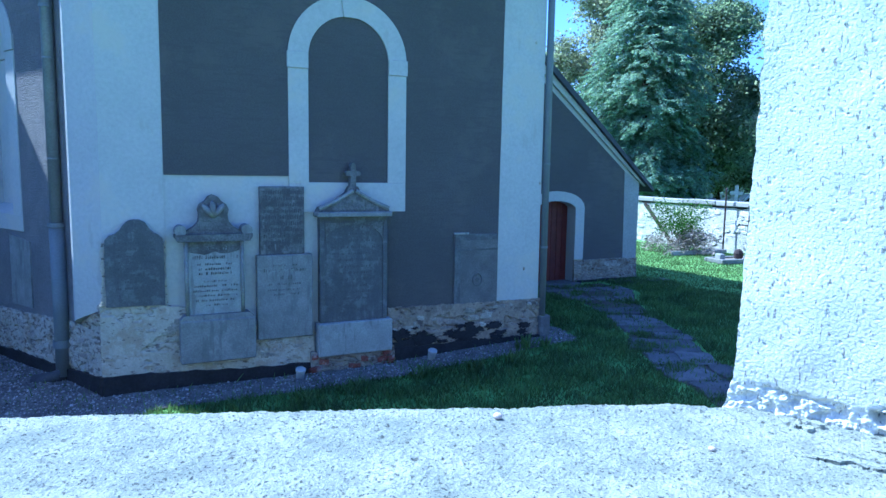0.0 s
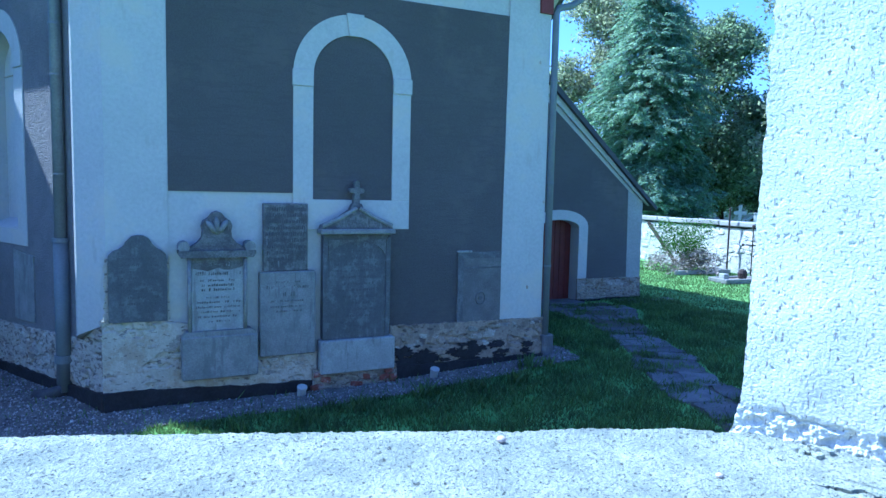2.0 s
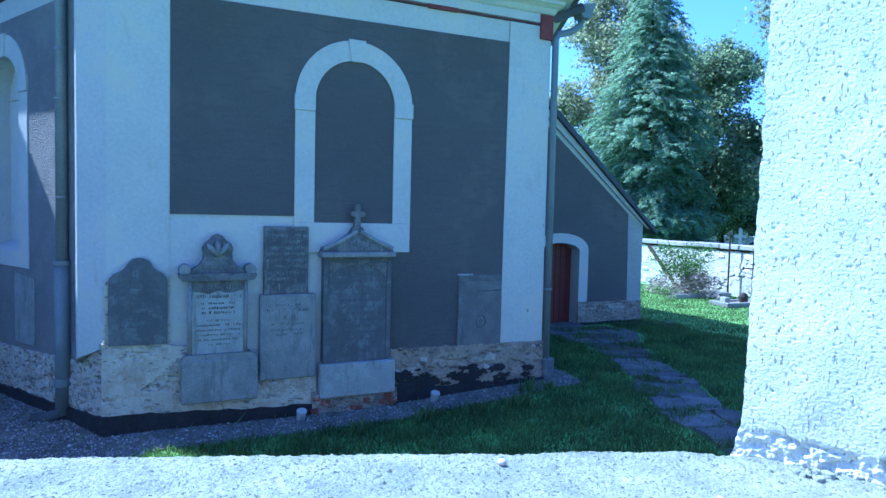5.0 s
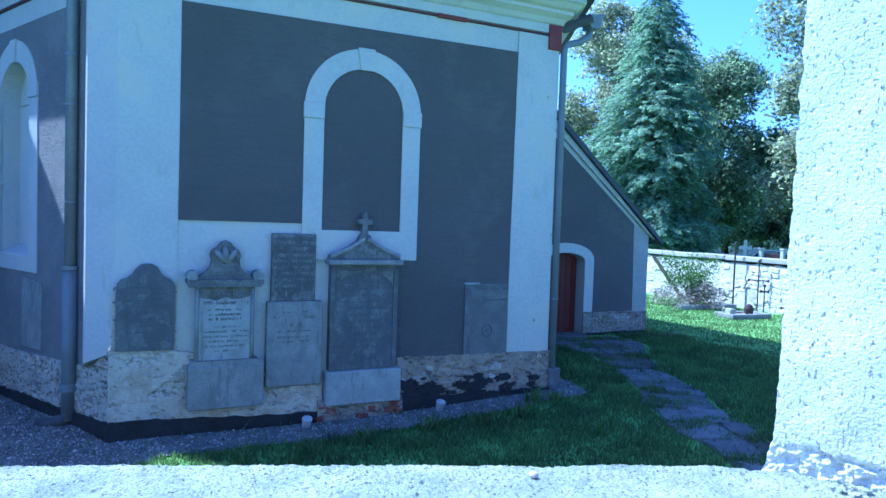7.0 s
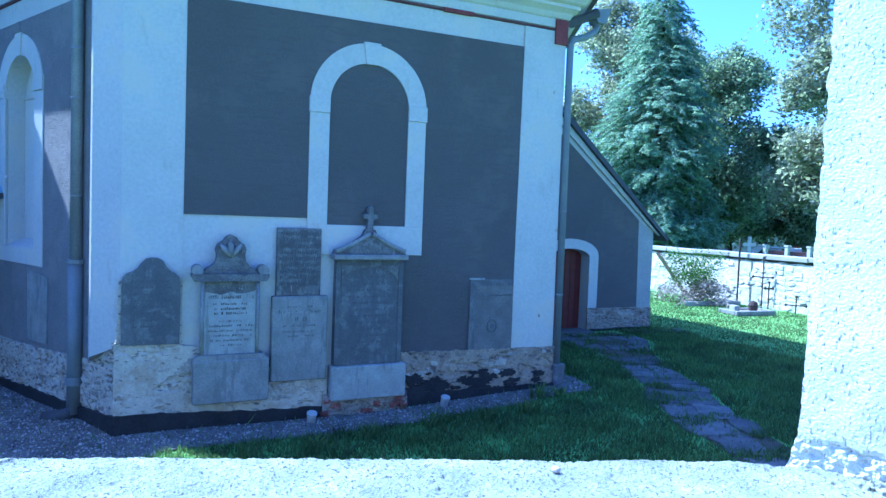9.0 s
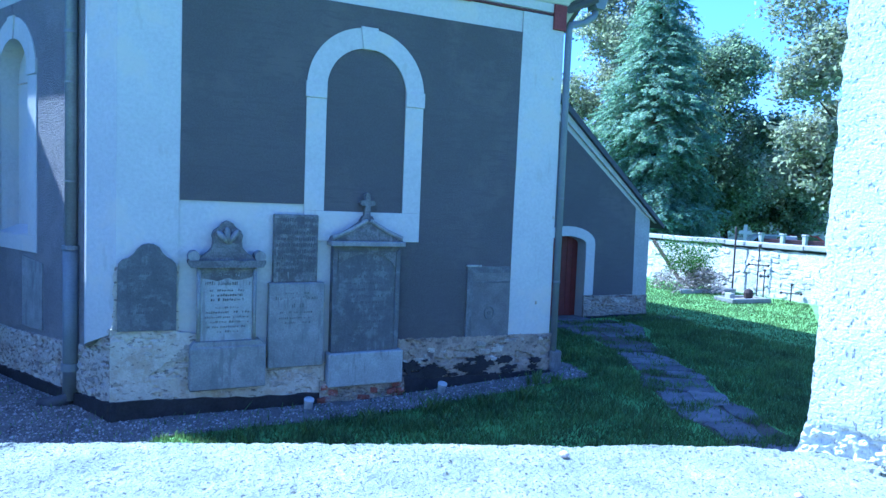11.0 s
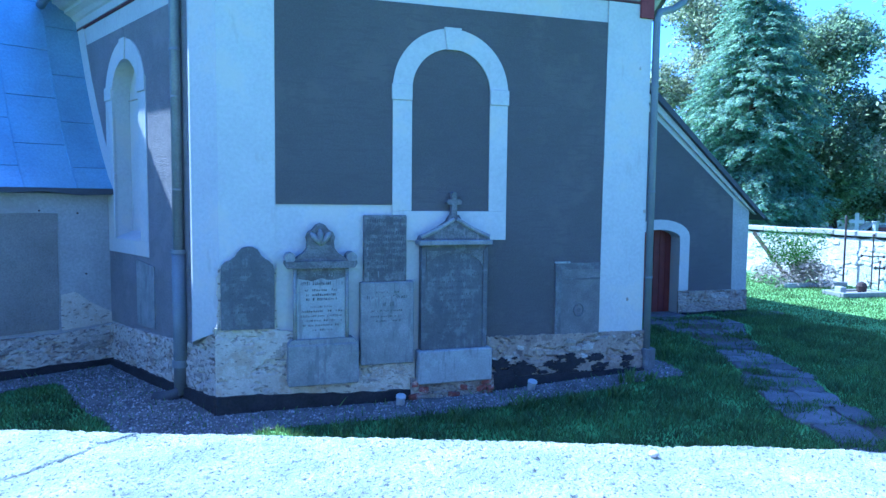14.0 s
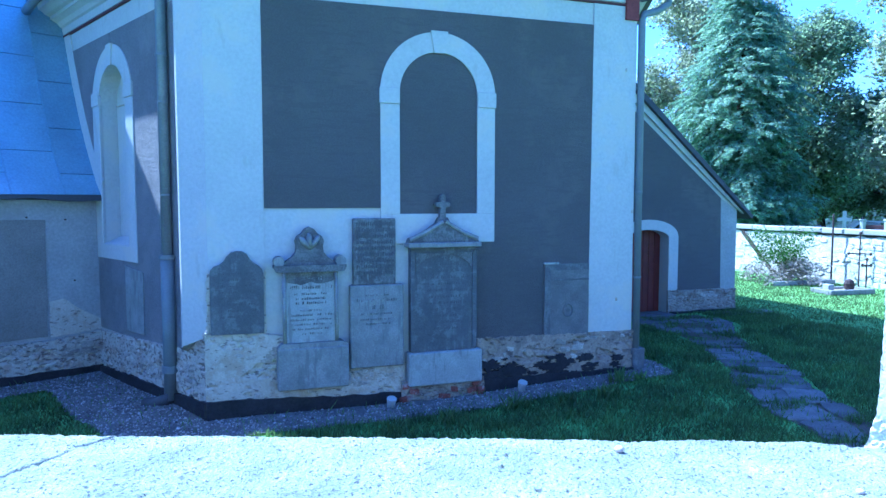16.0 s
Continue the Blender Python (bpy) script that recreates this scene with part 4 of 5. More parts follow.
inscription(s2, 1.25 + X, 1.78 + X, [(1.505, 0.05, 0.7), (1.40, 0.055, 0.95), (1.325, 0.03, 0.75), (1.265, 0.035, 0.7), (1.21, 0.035, 0.7)], -0.134, M_LETTER, 2)
inscription(s2, 1.25 + X, 1.78 + X, [(1.12 - 0.058 * i, 0.028, (0.5, 0.9, 0.95, 0.9, 0.85, 0.5)[i % 6]) for i in range(6)], -0.134, M_LETTER2, 3)

s3 = gravestone("two stacked sandstone memorial slabs, the upper closely lettered")
part("upper_slab", boxm(2.06 + X, 2.614 + X, -0.075, -0.002, 1.415, 2.262, 0.01), M_SOOT, s3, "dark closely lettered slab")
inscription(s3, 2.09 + X, 2.585 + X, [(2.17 - 0.078 * i, 0.055, 0.96) for i in range(9)], -0.079, M_LETTER3, 4, gap=0.1)
part("frame", boxm(2.045 + X, 2.63 + X, -0.065, -0.002, 1.40, 1.418, 0.003), M_STONE_G, s3)
part("lower_slab", boxm(2.01 + X, 2.71 + X, -0.11, -0.002, 0.345, 1.412, 0.012), M_STONE_G, s3, "plain grey sandstone slab")
inscription(s3, 2.06 + X, 2.66 + X, [(1.27, 0.025, 0.5), (1.20, 0.045, 0.9), (1.10, 0.06, 0.22), (1.03, 0.028, 0.7), (0.96, 0.028, 0.75), (0.90, 0.028, 0.5)], -0.114, M_LETTER2, 5)

s4 = gravestone("tall grey gravestone with a pediment and stone cross")
part("base", boxm(2.76 + X, 3.78 + X, -0.19, -0.002, 0.06, 0.50, 0.015), M_STONE_L, s4)
part("slab", boxm(2.80 + X, 3.715 + X, -0.12, -0.002, 0.50, 1.885, 0.008), M_STONE_D, s4)
bm = bmesh.new()
add_prism(bm, [(2.80 + X, 0.52), (2.86 + X, 0.52), (2.86 + X, 1.80), (2.80 + X, 1.86)], -0.135, -0.1)
part("border", bm, M_STONE_D, s4)
bm = bmesh.new()
add_prism(bm, [(3.655 + X, 0.52), (3.715 + X, 0.52), (3.715 + X, 1.86), (3.655 + X, 1.80)], -0.135, -0.1)
part("border", bm, M_STONE_D, s4)
part("cornice", boxm(2.745 + X, 3.745 + X, -0.24, -0.002, 1.88, 1.945, 0.01), M_STONE_G, s4)
pd = [(2.76, 1.945), (3.73, 1.945), (3.71, 2.00), (3.62, 2.03), (3.47, 2.10), (3.33, 2.20), (3.245, 2.235), (3.16, 2.20), (3.02, 2.10), (2.87, 2.03), (2.78, 2.00)]
part("pediment", prism([(x + X, z) for x, z in pd], -0.17, -0.002), M_SOOT, s4)
for sg in (-1, 1):
    part("raking_moulding", tube([(3.245 + X + sg * 0.47, -0.175, 1.985), (3.245 + X + sg * 0.24, -0.175, 2.085), (3.245 + X + sg * 0.02, -0.175, 2.215)], [0.03, 0.028, 0.026], 8), M_STONE_G, s4)
    hood = [(3.2575 + X + sg * 0.39, 1.80), (3.2575 + X + sg * 0.39, 1.56)] + [(3.2575 + X + sg * 0.39 * math.cos(radians(a)), 1.56 + 0.22 * math.sin(radians(a))) for a in range(10, 91, 10)] + [(3.2575 + X, 1.80)]
    part("spandrel", prism(hood, -0.134, -0.1), M_SOOT, s4, "sooty corner over the arched field")
part("pediment_field", prism([(2.93 + X, 1.965), (3.56 + X, 1.965), (3.36 + X, 2.08), (3.245 + X, 2.145), (3.13 + X, 2.08)], -0.178, -0.16), M_SOOT, s4)
bm = bmesh.new()
add_prism(bm, [(3.20 + X, 2.22), (3.285 + X, 2.22), (3.275 + X, 2.40), (3.33 + X, 2.405), (3.345 + X, 2.435), (3.33 + X, 2.465), (3.275 + X, 2.47), (3.275 + X, 2.545), (3.242 + X, 2.575), (3.21 + X, 2.545), (3.21 + X, 2.47), (3.155 + X, 2.465), (3.14 + X, 2.435), (3.155 + X, 2.405), (3.21 + X, 2.40)], -0.13, -0.04)
part("cross", bm, M_SOOT, s4, "small weathered stone cross")
part("cross_foot", prism([(3.15 + X, 2.20), (3.335 + X, 2.20), (3.30 + X, 2.27), (3.19 + X, 2.27)], -0.15, -0.02), M_SOOT, s4)
inscription(s4, 2.93 + X, 3.60 + X, [(1.72 - 0.085 * i, 0.04, (0.35, 0.6, 0.85, 0.95, 0.9, 0.9, 0.7, 0.85, 0.8, 0.5, 0.7, 0.6)[i]) for i in range(12)], -0.1205, M_LETTER3, 6)

s5 = gravestone("thin plain grey slab flush with the wall")
part("slab", prism([(x + X, z) for x, z in wobble([(4.775, 0.55), (5.482, 0.555), (5.482, 1.60), (4.775, 1.60)], 0.006, 15)], -0.04, -0.005), mat("dull_grey_slab", (0.185, 0.178, 0.17), 0.3, 4, 50, 0.9, 0.4, 0.008, stain=(0.12, 0.118, 0.115), stain_scale=3.5, stain_amt=0.6), s5)
part("cap_edge", boxm(4.765 + X, 5.0 + X, -0.05, -0.01, 1.595, 1.62, 0.004), M_STONE_L, s5)
part("rosette", tube([(5.15 + X, -0.05, 0.93), (5.15 + X, -0.03, 0.93)], 0.03, 10), M_STONE_D, s5)
part("ring", tube([(5.15 + X + 0.075 * math.cos(radians(a)), -0.042, 0.93 + 0.09 * math.sin(radians(a))) for a in range(0, 361, 24)], 0.010, 6), M_STONE_D, s5)
for bx0, bx1, bz0, bz1 in ((4.78, 4.87, 0.56, 1.59), (4.87, 5.48, 1.51, 1.59), (4.87, 5.48, 1.36, 1.385)):
    part("border", prism([(x + X, z) for x, z in wobble([(bx0, bz0), (bx1, bz0), (bx1, bz1), (bx0, bz1)], 0.008, 23, 0.1)], -0.046, -0.03), M_STONE_D, s5, "worn raised border")

# ---- downpipes and drain stubs ----
dp = tagged(empty("downpipe", LEFT), "grey metal downpipe with a thicker lower section and collars", "downpipe")
px, py = SIDE - 0.96, -0.084
part("upper_pipe", tube([(px, py, 1.70), (px, py, 5.35), (px, py - 0.06, 5.55), (px, py - 0.22, 5.72)], 0.068, 16), M_ZINC, dp, smooth=True)
part("lower_pipe", tube([(px, py, -0.10), (px, py, 1.74)], 0.088, 16), M_PIPE, dp, smooth=True)
for z, r, h in ((1.74, 0.10, 0.05), (0.26, 0.107, 0.09), (4.30, 0.08, 0.035), (3.72, 0.073, 0.02), (2.55, 0.073, 0.02)):
    part("collar", tube([(px, py, z), (px, py, z + h)], r, 16), M_PIPE if z < 2 else M_ZINC, dp, smooth=False)
part("shoe", tube([(px, py, 0.0), (px - 0.02, py - 0.03, -0.10), (px - 0.18, py - 0.16, -0.17), (px - 0.30, py - 0.22, -0.18)], 0.085, 14), M_TILE, dp, smooth=True)
for z in (4.06, 2.0):
    part("bracket", boxm(px - 0.012, px + 0.012, py, 0.0, z, z + 0.025), M_ZINC, dp)

dr = tagged(empty("downpipe", FRONT), "slim dark downpipe at the apse corner with a swan neck", "downpipe")
rx, ry = 6.30 + X, -0.03
part("pipe", tube([(rx, ry, 0.30), (rx, ry, 5.08), (rx + 0.04, ry, 5.17), (rx + 0.28, ry + 0.02, 5.24), (rx + 0.46, ry + 0.03, 5.36), (rx + 0.50, ry + 0.03, 5.50)], 0.052, 12), M_PIPE, dr, smooth=True)
part("foot", boxm(rx - 0.07, rx + 0.13, ry - 0.06, ry + 0.16, -0.2, 0.31, 0.02), M_STONE_D, dr)
for z in (2.6, 1.35, 4.1):
    part("collar", tube([(rx, ry, z), (rx, ry, z + 0.03)], 0.06, 12), M_PIPE, dr)
part("hopper", prism([(rx + 0.43, 5.46), (rx + 0.57, 5.46), (rx + 0.66, 5.70), (rx + 0.34, 5.64)], ry - 0.08, ry + 0.13), M_PIPE, dr)
part("gutter", tube([(rx + 0.42, ry - 0.05, 5.60), (rx + 0.02, ry + 0.02, 5.42), (rx + 0.5, ry + 0.6, 5.75)], 0.08, 10), M_TILE, dr)

for wx, wz, wy in ((2.50, -0.02, 7.98), (4.34, 0.02, 7.98)):
    st = tagged(empty("drain_stub"), "short white plastic drain stub poking from the ground", "pipe", group="drain stubs")
    st.location = (wx, wy, ground_z(wx, wy))
    part("tube", tube([(0, 0.06, -0.1), (0, 0.0, 0.10), (0, -0.02, 0.13)], 0.055, 14), M_PLASTIC, st, smooth=True)
    part("rim", tube([(0, -0.012, 0.115), (0, -0.02, 0.14)], 0.064, 14), M_PLASTIC, st)

# ---- gravel, path and grass ----
GW = 0.78


def gravel_zone(x, y):
    """True on the gravel along the walls."""
    p = Vector((x, y, 0))
    r = p - CL
    n = 0.12 * noise.noise(Vector((x * 1.3, y * 1.3, 4)))
    front_d = -r.y
    if 0 <= front_d < GW + n - 0.06 * max(0, r.x - 2) and -0.6 < r.x < 6.3:
        return True
    if math.hypot(x - 6.35, y - 8.2) < 0.5 + n * 2.5:
        return True
    out = Vector((-math.sin(TH), -math.cos(TH), 0)).dot(r)
    along = DL.dot(r)
    if 0 <= out < 1.05 + n and -0.9 < along < 3.82:
        return True
    d2 = -(p - IN).dot(DL)
    return 0 <= d2 < 0.8 + n and (p - IN).dot(AD) > -0.2


# the path: centre and half width
flag_line = [(9.45, 11.75, 1.05), (9.45, 10.95, 1.0), (9.05, 9.9, 0.62), (8.6, 8.85, 0.46), (8.15, 7.95, 0.46), (7.85, 7.25, 0.5), (7.45, 6.65, 0.5), (7.15, 6.05, 0.46), (6.95, 5.45, 0.44), (6.75, 4.8, 0.46), (6.4, 4.1, 0.45), (6.0, 3.4, 0.45)]


def built_over(x, y):
    if y > 8.2 and -2.27 + (13.54 - y) * 0.488 * (y < 13.54) < x < 8.81 - (13.54 - y) * 0.488 * (y < 13.54):
        return True
    if 12.05 < y < 13.7 and 7.5 < x < 11.7:
        return True
    p = Vector((x, y, 0)) - IN
    return p.dot(DL) > -0.05 and p.dot(AD) > -0.1 and x < 0.3


def near_path(x, y):
    """How far outside the edge of the path a place lies; less than nothing upon it."""
    best = 9
    for (x0, y0, w0), (x1, y1, w1) in zip(flag_line, flag_line[1:]):
        dx, dy = x1 - x0, y1 - y0
        k = max(0, min(1, ((x - x0) * dx + (y - y0) * dy) / (dx * dx + dy * dy)))
        best = min(best, math.hypot(x - x0 - k * dx, y - y0 - k * dy) - w0 - (w1 - w0) * k)
    return best


def surf(x, y):
    return ground_z(x, y) + 0.02 * noise.noise(Vector((x * 0.6, y * 0.6, 0)))


step = 0.1
vs, fs, idx = [], [], {}
for i in range(-50, 72):
    for j in range(60, 118):
        x, y = i * step, j * step
        if gravel_zone(x + 0.05, y + 0.05):
            ids = []
            for a, b in ((0, 0), (1, 0), (1, 1), (0, 1)):
                k = (i + a, j + b)
                if k not in idx:
                    idx[k] = len(vs)
                    vx, vy = k[0] * step, k[1] * step
                    vs.append((vx, vy, surf(vx, vy) + 0.018 + 0.012 * noise.noise(Vector((vx * 6, vy * 6, 1)))))
                ids.append(idx[k])
            fs.append(ids)
bed = mesh_object("gravel_bed", vs, fs, M_GRAVEL)
tagged(bed, "grey gravel strip along the church wall", "gravel", kind="structure")
rnd = random.Random(8)
vs, fs = [], []
oct_f = ((0, 2, 4), (2, 1, 4), (1, 3, 4), (3, 0, 4))
while len(fs) < 36000:
    x, y = rnd.uniform(-4.5, 7.1), rnd.uniform(6.2, 11.6)
    if not gravel_zone(x, y):
        continue
    r = rnd.uniform(0.008, 0.02) * (1.6 if rnd.random() < 0.06 else 1)
    a = rnd.uniform(0, 6.3)
    z = surf(x, y) + 0.016
    b = len(vs)
    for k, (dx, dy, dz) in enumerate(((1, 0, 0), (-1, 0, 0), (0, 0.8, 0), (0, -0.8, 0), (0, 0, 0.8))):
        vs.append((x + r * (dx * math.cos(a) - dy * math.sin(a)), y + r * (dx * math.sin(a) + dy * math.cos(a)), z + r * dz))
    fs += [tuple(b + q for q in f) for f in oct_f]
gs = mesh_object("gravel_stones", vs, fs, M_PEBBLE)
tagged(gs, "loose grey gravel stones along the church", "gravel", kind="stuff")

path_root = tagged(empty("flagstone_path"), "worn flagstone path sunk in the grass", "path", kind="structure")
rnd = random.Random(31)
def flagstone(quad):
    """A worn slab, with broken edges and rounded rim, from its four corners."""
    ring = []
    for p, q in zip(quad, quad[1:] + quad[:1]):
        for k in (0.06, 0.35, 0.65, 0.94):
            ring.append(p.lerp(q, k) + Vector((rnd.uniform(-0.045, 0.045), rnd.uniform(-0.045, 0.045), 0)))
    c = sum(ring, Vector()) / len(ring)
    tx, ty = rnd.uniform(-0.015, 0.015), rnd.uniform(-0.015, 0.015)
    zz = surf(c.x, c.y) + rnd.uniform(0.014, 0.028)
    bm = bmesh.new()
    up = [bm.verts.new((c.x + (p.x - c.x) * 0.965, c.y + (p.y - c.y) * 0.965, zz + tx * (p.x - c.x) + ty * (p.y - c.y))) for p in ring]
    rim = [bm.verts.new((p.x, p.y, zz - 0.012)) for p in ring]
    low = [bm.verts.new((p.x, p.y, zz - 0.07)) for p in ring]
    bm.faces.new(up)
    for k in range(len(ring)):
        j = (k + 1) % len(ring)
        bm.faces.new((up[k], up[j], rim[j], rim[k]))
        bm.faces.new((rim[k], rim[j], low[j], low[k]))
    part("flagstone", bm, M_FLAG, path_root)


bed_v, bed_f = [], []
for k in range(61):
    u = k / 60 * (len(flag_line) - 1)
    i = min(int(u), len(flag_line) - 2)
    (x0, y0, w0), (x1, y1, w1) = flag_line[i], flag_line[i + 1]
    u -= i
    cx_, cy_, w_ = x0 + (x1 - x0) * u, y0 + (y1 - y0) * u, w0 + (w1 - w0) * u
    dn = Vector((y0 - y1, x1 - x0, 0)).normalized()
    for e in range(9):
        q = (e / 4 - 1) * (w_ + 0.05 + 0.09 * noise.noise(Vector((k * 0.7, e // 5, 3))))
        bx, by = cx_ + dn.x * q, cy_ + dn.y * q
        bed_v.append((bx, by, surf(bx, by) + 0.005 - 0.02 * (e in (0, 8))))
    if k:
        bed_f += [(9 * k - 9 + e, 9 * k - 8 + e, 9 * k + e + 1, 9 * k + e) for e in range(8)]
mesh_object("path_bed", bed_v, bed_f, M_SOIL, path_root)["label"] = "dark trodden soil between the flagstones"

cross = []
for i, (x0, y0, w0) in enumerate(flag_line):
    xa, ya, _ = flag_line[max(i - 1, 0)]
    xb, yb, _ = flag_line[min(i + 1, len(flag_line) - 1)]
    d = Vector((xb - xa, yb - ya, 0)).normalized()
    cross.append((Vector((x0, y0, 0)), Vector((-d.y, d.x, 0)) * w0))
rows_f = []
for (c0, n0), (c1, n1) in zip(cross, cross[1:]):
    n = max(1, round((c1 - c0).length / 0.5))
    rows_f += [(c0.lerp(c1, k / n), n0.lerp(n1, k / n)) for k in range(n)]
for (c0, n0), (c1, n1) in zip(rows_f, rows_f[1:]):
    g = (c1 - c0).normalized() * 0.02
    cuts = [-1.0, 1.0]
    if n0.length > 0.8:
        cuts = [-1.0, rnd.uniform(-0.5, -0.2), rnd.uniform(0.2, 0.5), 1.0]
    elif rnd.random() < 0.55:
        cuts = [-1.0, rnd.uniform(-0.35, 0.45), 1.0]
    for u0, u1 in zip(cuts, cuts[1:]):
        if rnd.random() < 0.14:
            continue
        a0, a1 = u0 * rnd.uniform(0.78, 1.12) + 0.03, u1 * rnd.uniform(0.78, 1.12) - 0.03
        flagstone([c0 + g + n0 * a0, c0 + g + n0 * a1, c1 - g + n1 * a1, c1 - g + n1 * a0])
for x0, y0, w0, l0 in ((11.0, 11.66, 0.34, 0.22), (11.95, 11.7, 0.3, 0.12)):
    flagstone([Vector((x0 - w0, y0 - l0, 0)), Vector((x0 + w0, y0 - l0, 0)), Vector((x0 + w0, y0 + l0, 0)), Vector((x0 - w0, y0 + l0, 0))])

rnd = random.Random(77)
vs, fs = [], []
while len(fs) < 190000:
    y = 3.4 + 15.5 * rnd.random() ** 1.35
    x = rnd.uniform(-4.5, 18.2)
    if x < y * -0.45 - 0.4 or x > 2.5 + y * 1.25 or built_over(x, y) or (gravel_zone(x, y) and rnd.random() > 0.07):
        continue
    np_ = near_path(x, y) if x > 4 else 9
    if np_ < 0.0 and noise.noise(Vector((x * 2.4, y * 2.4, 2))) < 0.16 and rnd.random() > 0.07:
        continue
    clump = noise.noise(Vector((x * 1.8, y * 1.8, 9)))
    h = rnd.uniform(0.04, 0.10) * (1 + 0.7 * clump) + (0.05 if rnd.random() < 0.06 else 0)
    if x < -0.5:
        h *= 0.8
    # sunlit end: fewer, shorter dark blades, so the paler turf brightens it further
    if x > 12.0:
        if rnd.random() < 0.5:
            continue
        h *= 0.55
    a = rnd.uniform(0, 6.3)
    w = rnd.uniform(0.004, 0.008) * (1 + y * 0.06)
    z = surf(x, y)
    lx_, ly_ = rnd.gauss(0, 0.45) * h, rnd.gauss(0, 0.45) * h
    b = len(vs)
    vs += [(x - w * math.cos(a), y - w * math.sin(a), z - 0.005), (x + w * math.cos(a), y + w * math.sin(a), z - 0.005), (x + lx_, y + ly_, z + h)]
    fs.append((b, b + 1, b + 2))
grass = mesh_object("grass", vs, fs, M_BLADE)
tagged(grass, "short green churchyard grass blades", "grass", kind="stuff")

# weeds against the plinth
def tuft(x, y, n, h, seed, label, material=None):
    rnd = random.Random(seed)
    vs, fs = [], []
    for i in range(n):
        a, ln = rnd.uniform(0, 6.3), h * rnd.uniform(0.5, 1.1)
        ox, oy = rnd.gauss(0, h * 0.35), rnd.gauss(0, h * 0.25)
        w = 0.008
        dx, dy = math.cos(a), math.sin(a)
        b = len(vs)
        vs += [(ox - w * dy, oy + w * dx, 0), (ox + w * dy, oy - w * dx, 0), (ox + dx * ln * 0.3 - w * dy * 1.5, oy + dy * ln * 0.3 + w * dx * 1.5, ln * 0.6), (ox + dx * ln * 0.6, oy + dy * ln * 0.6, ln)]
        fs += [(b, b + 1, b + 2), (b + 1, b + 3, b + 2)]
    ob = mesh_object("grass_tuft", vs, fs, material or M_BLADE)
    ob.location = (x, y, surf(x, y) + 0.01)
    return tagged(ob, label, "weed", group="weeds by the wall")


for i, (x, y, n, h) in enumerate(((5.7, 7.75, 70, 0.22), (6.0, 7.7, 40, 0.14), (3.9, 7.3, 60, 0.22), (4.6, 7.2, 60, 0.2), (3.0, 7.2, 50, 0.2), (5.2, 7.2, 60, 0.22), (1.6, 7.0, 40, 0.16), (6.9, 8.6, 40, 0.18), (2.3, 7.1, 40, 0.18))):
    tuft(x, y, n, h, 40 + i, "tuft of long green grass by the gravel")

# ---- churchyard wall, graves and crosses ----
yard = tagged(empty("yard_wall"), "whitewashed rubble churchyard wall with concrete coping", "wall", kind="structure")
WX = 18.35
part("core", boxm(WX, WX + 0.45, 3.0, 27.0, -0.3, 1.50), M_WALLST, yard)
for k in range(17):
    y0 = 3.0 + k * 1.42
    zc = 1.545 + 0.012 * math.sin(k * 2.3)
    part("coping", boxm(WX - 0.075, WX + 0.54, y0 + 0.008, y0 + 1.41, zc - 0.03, zc + 0.115, 0.018), M_COPING, yard)
wall_st = stone_meshes("stone", M_WALLST, 6, 3)
rnd = random.Random(5)
count = 0
z = 0.0
while z < 1.36 and count < 295:
    h = rnd.uniform(0.10, 0.18)
    y = 11.8 + rnd.uniform(0, 0.3)
    while y < 19.6 and count < 295:
        l = rnd.uniform(0.2, 0.46)
        if noise.noise(Vector((y * 0.9, z * 1.6, 8))) > -0.12:
            ob = new("stone", wall_st[rnd.randrange(6)])
            ob.parent = yard
            ob.location = (WX + rnd.uniform(-0.004, 0.016), y + l / 2, z + h / 2 + rnd.uniform(-0.03, 0.03))
            ob.scale = (0.055, l * rnd.uniform(0.7, 1.05), h * rnd.uniform(0.7, 1.1))
            ob.rotation_euler = (rnd.uniform(-0.35, 0.35), 0, 0)
            count += 1
        y += l
    z += h
# gap under the coping: a black strip stands in for the overhang's shade
gap_low = [(3.0 + 0.12 * k, 1.455 + 0.05 * noise.noise(Vector((k * 0.37, 2, 1))) - 0.05 * max(0.0, noise.noise(Vector((k * 0.9, 5, 1))))) for k in range(201)]
jt = part("joint", prism([(y, z) for y, z in gap_low] + [(27.0, 1.52), (3.0, 1.52)], -0.010, 0.02), M_BLACK, yard, "open joint under the coping, painted black for the shade there")
jt.matrix_world = Matrix.Translation((WX, 0, 0)) @ Matrix(((0, 1, 0, 0), (1, 0, 0, 0), (0, 0, 1, 0), (0, 0, 0, 1)))

pole = tagged(empty("iron_pole"), "thin rusty iron pole before the churchyard wall", "pole")
pole.location = (18.1, 15.2, 0)
part("shaft", tube([(0, 0, -0.1), (0, 0, 2.05)], 0.028, 8), M_IRON, pole)
part("tip", tube([(0, 0, 2.05), (0, 0, 2.12)], [0.04, 0.01], 8), M_IRON, pole)


def iron_cross(x, y, h, w, label, arm=0.72):
    c = tagged(empty("iron_cross"), label, "cross", group="iron grave crosses")
    c.location = (x, y, 0)
    c.rotation_euler = (0, 0, radians(-52))
    part("stem", tube([(0, 0, -0.1), (0, 0, h)], 0.019, 8), M_IRON, c)
    part("arm", tube([(-w, 0, h * arm), (w, 0, h * arm)], 0.018, 8), M_IRON, c)
    for p in ((-w, h * arm), (w, h * arm), (0, h)):
        part("knob", tube([(p[0] - 0.04, 0, p[1]), (p[0], 0, p[1]), (p[0] + 0.04, 0, p[1])], [0.015, 0.055, 0.015], 8), M_IRON, c)
    return c


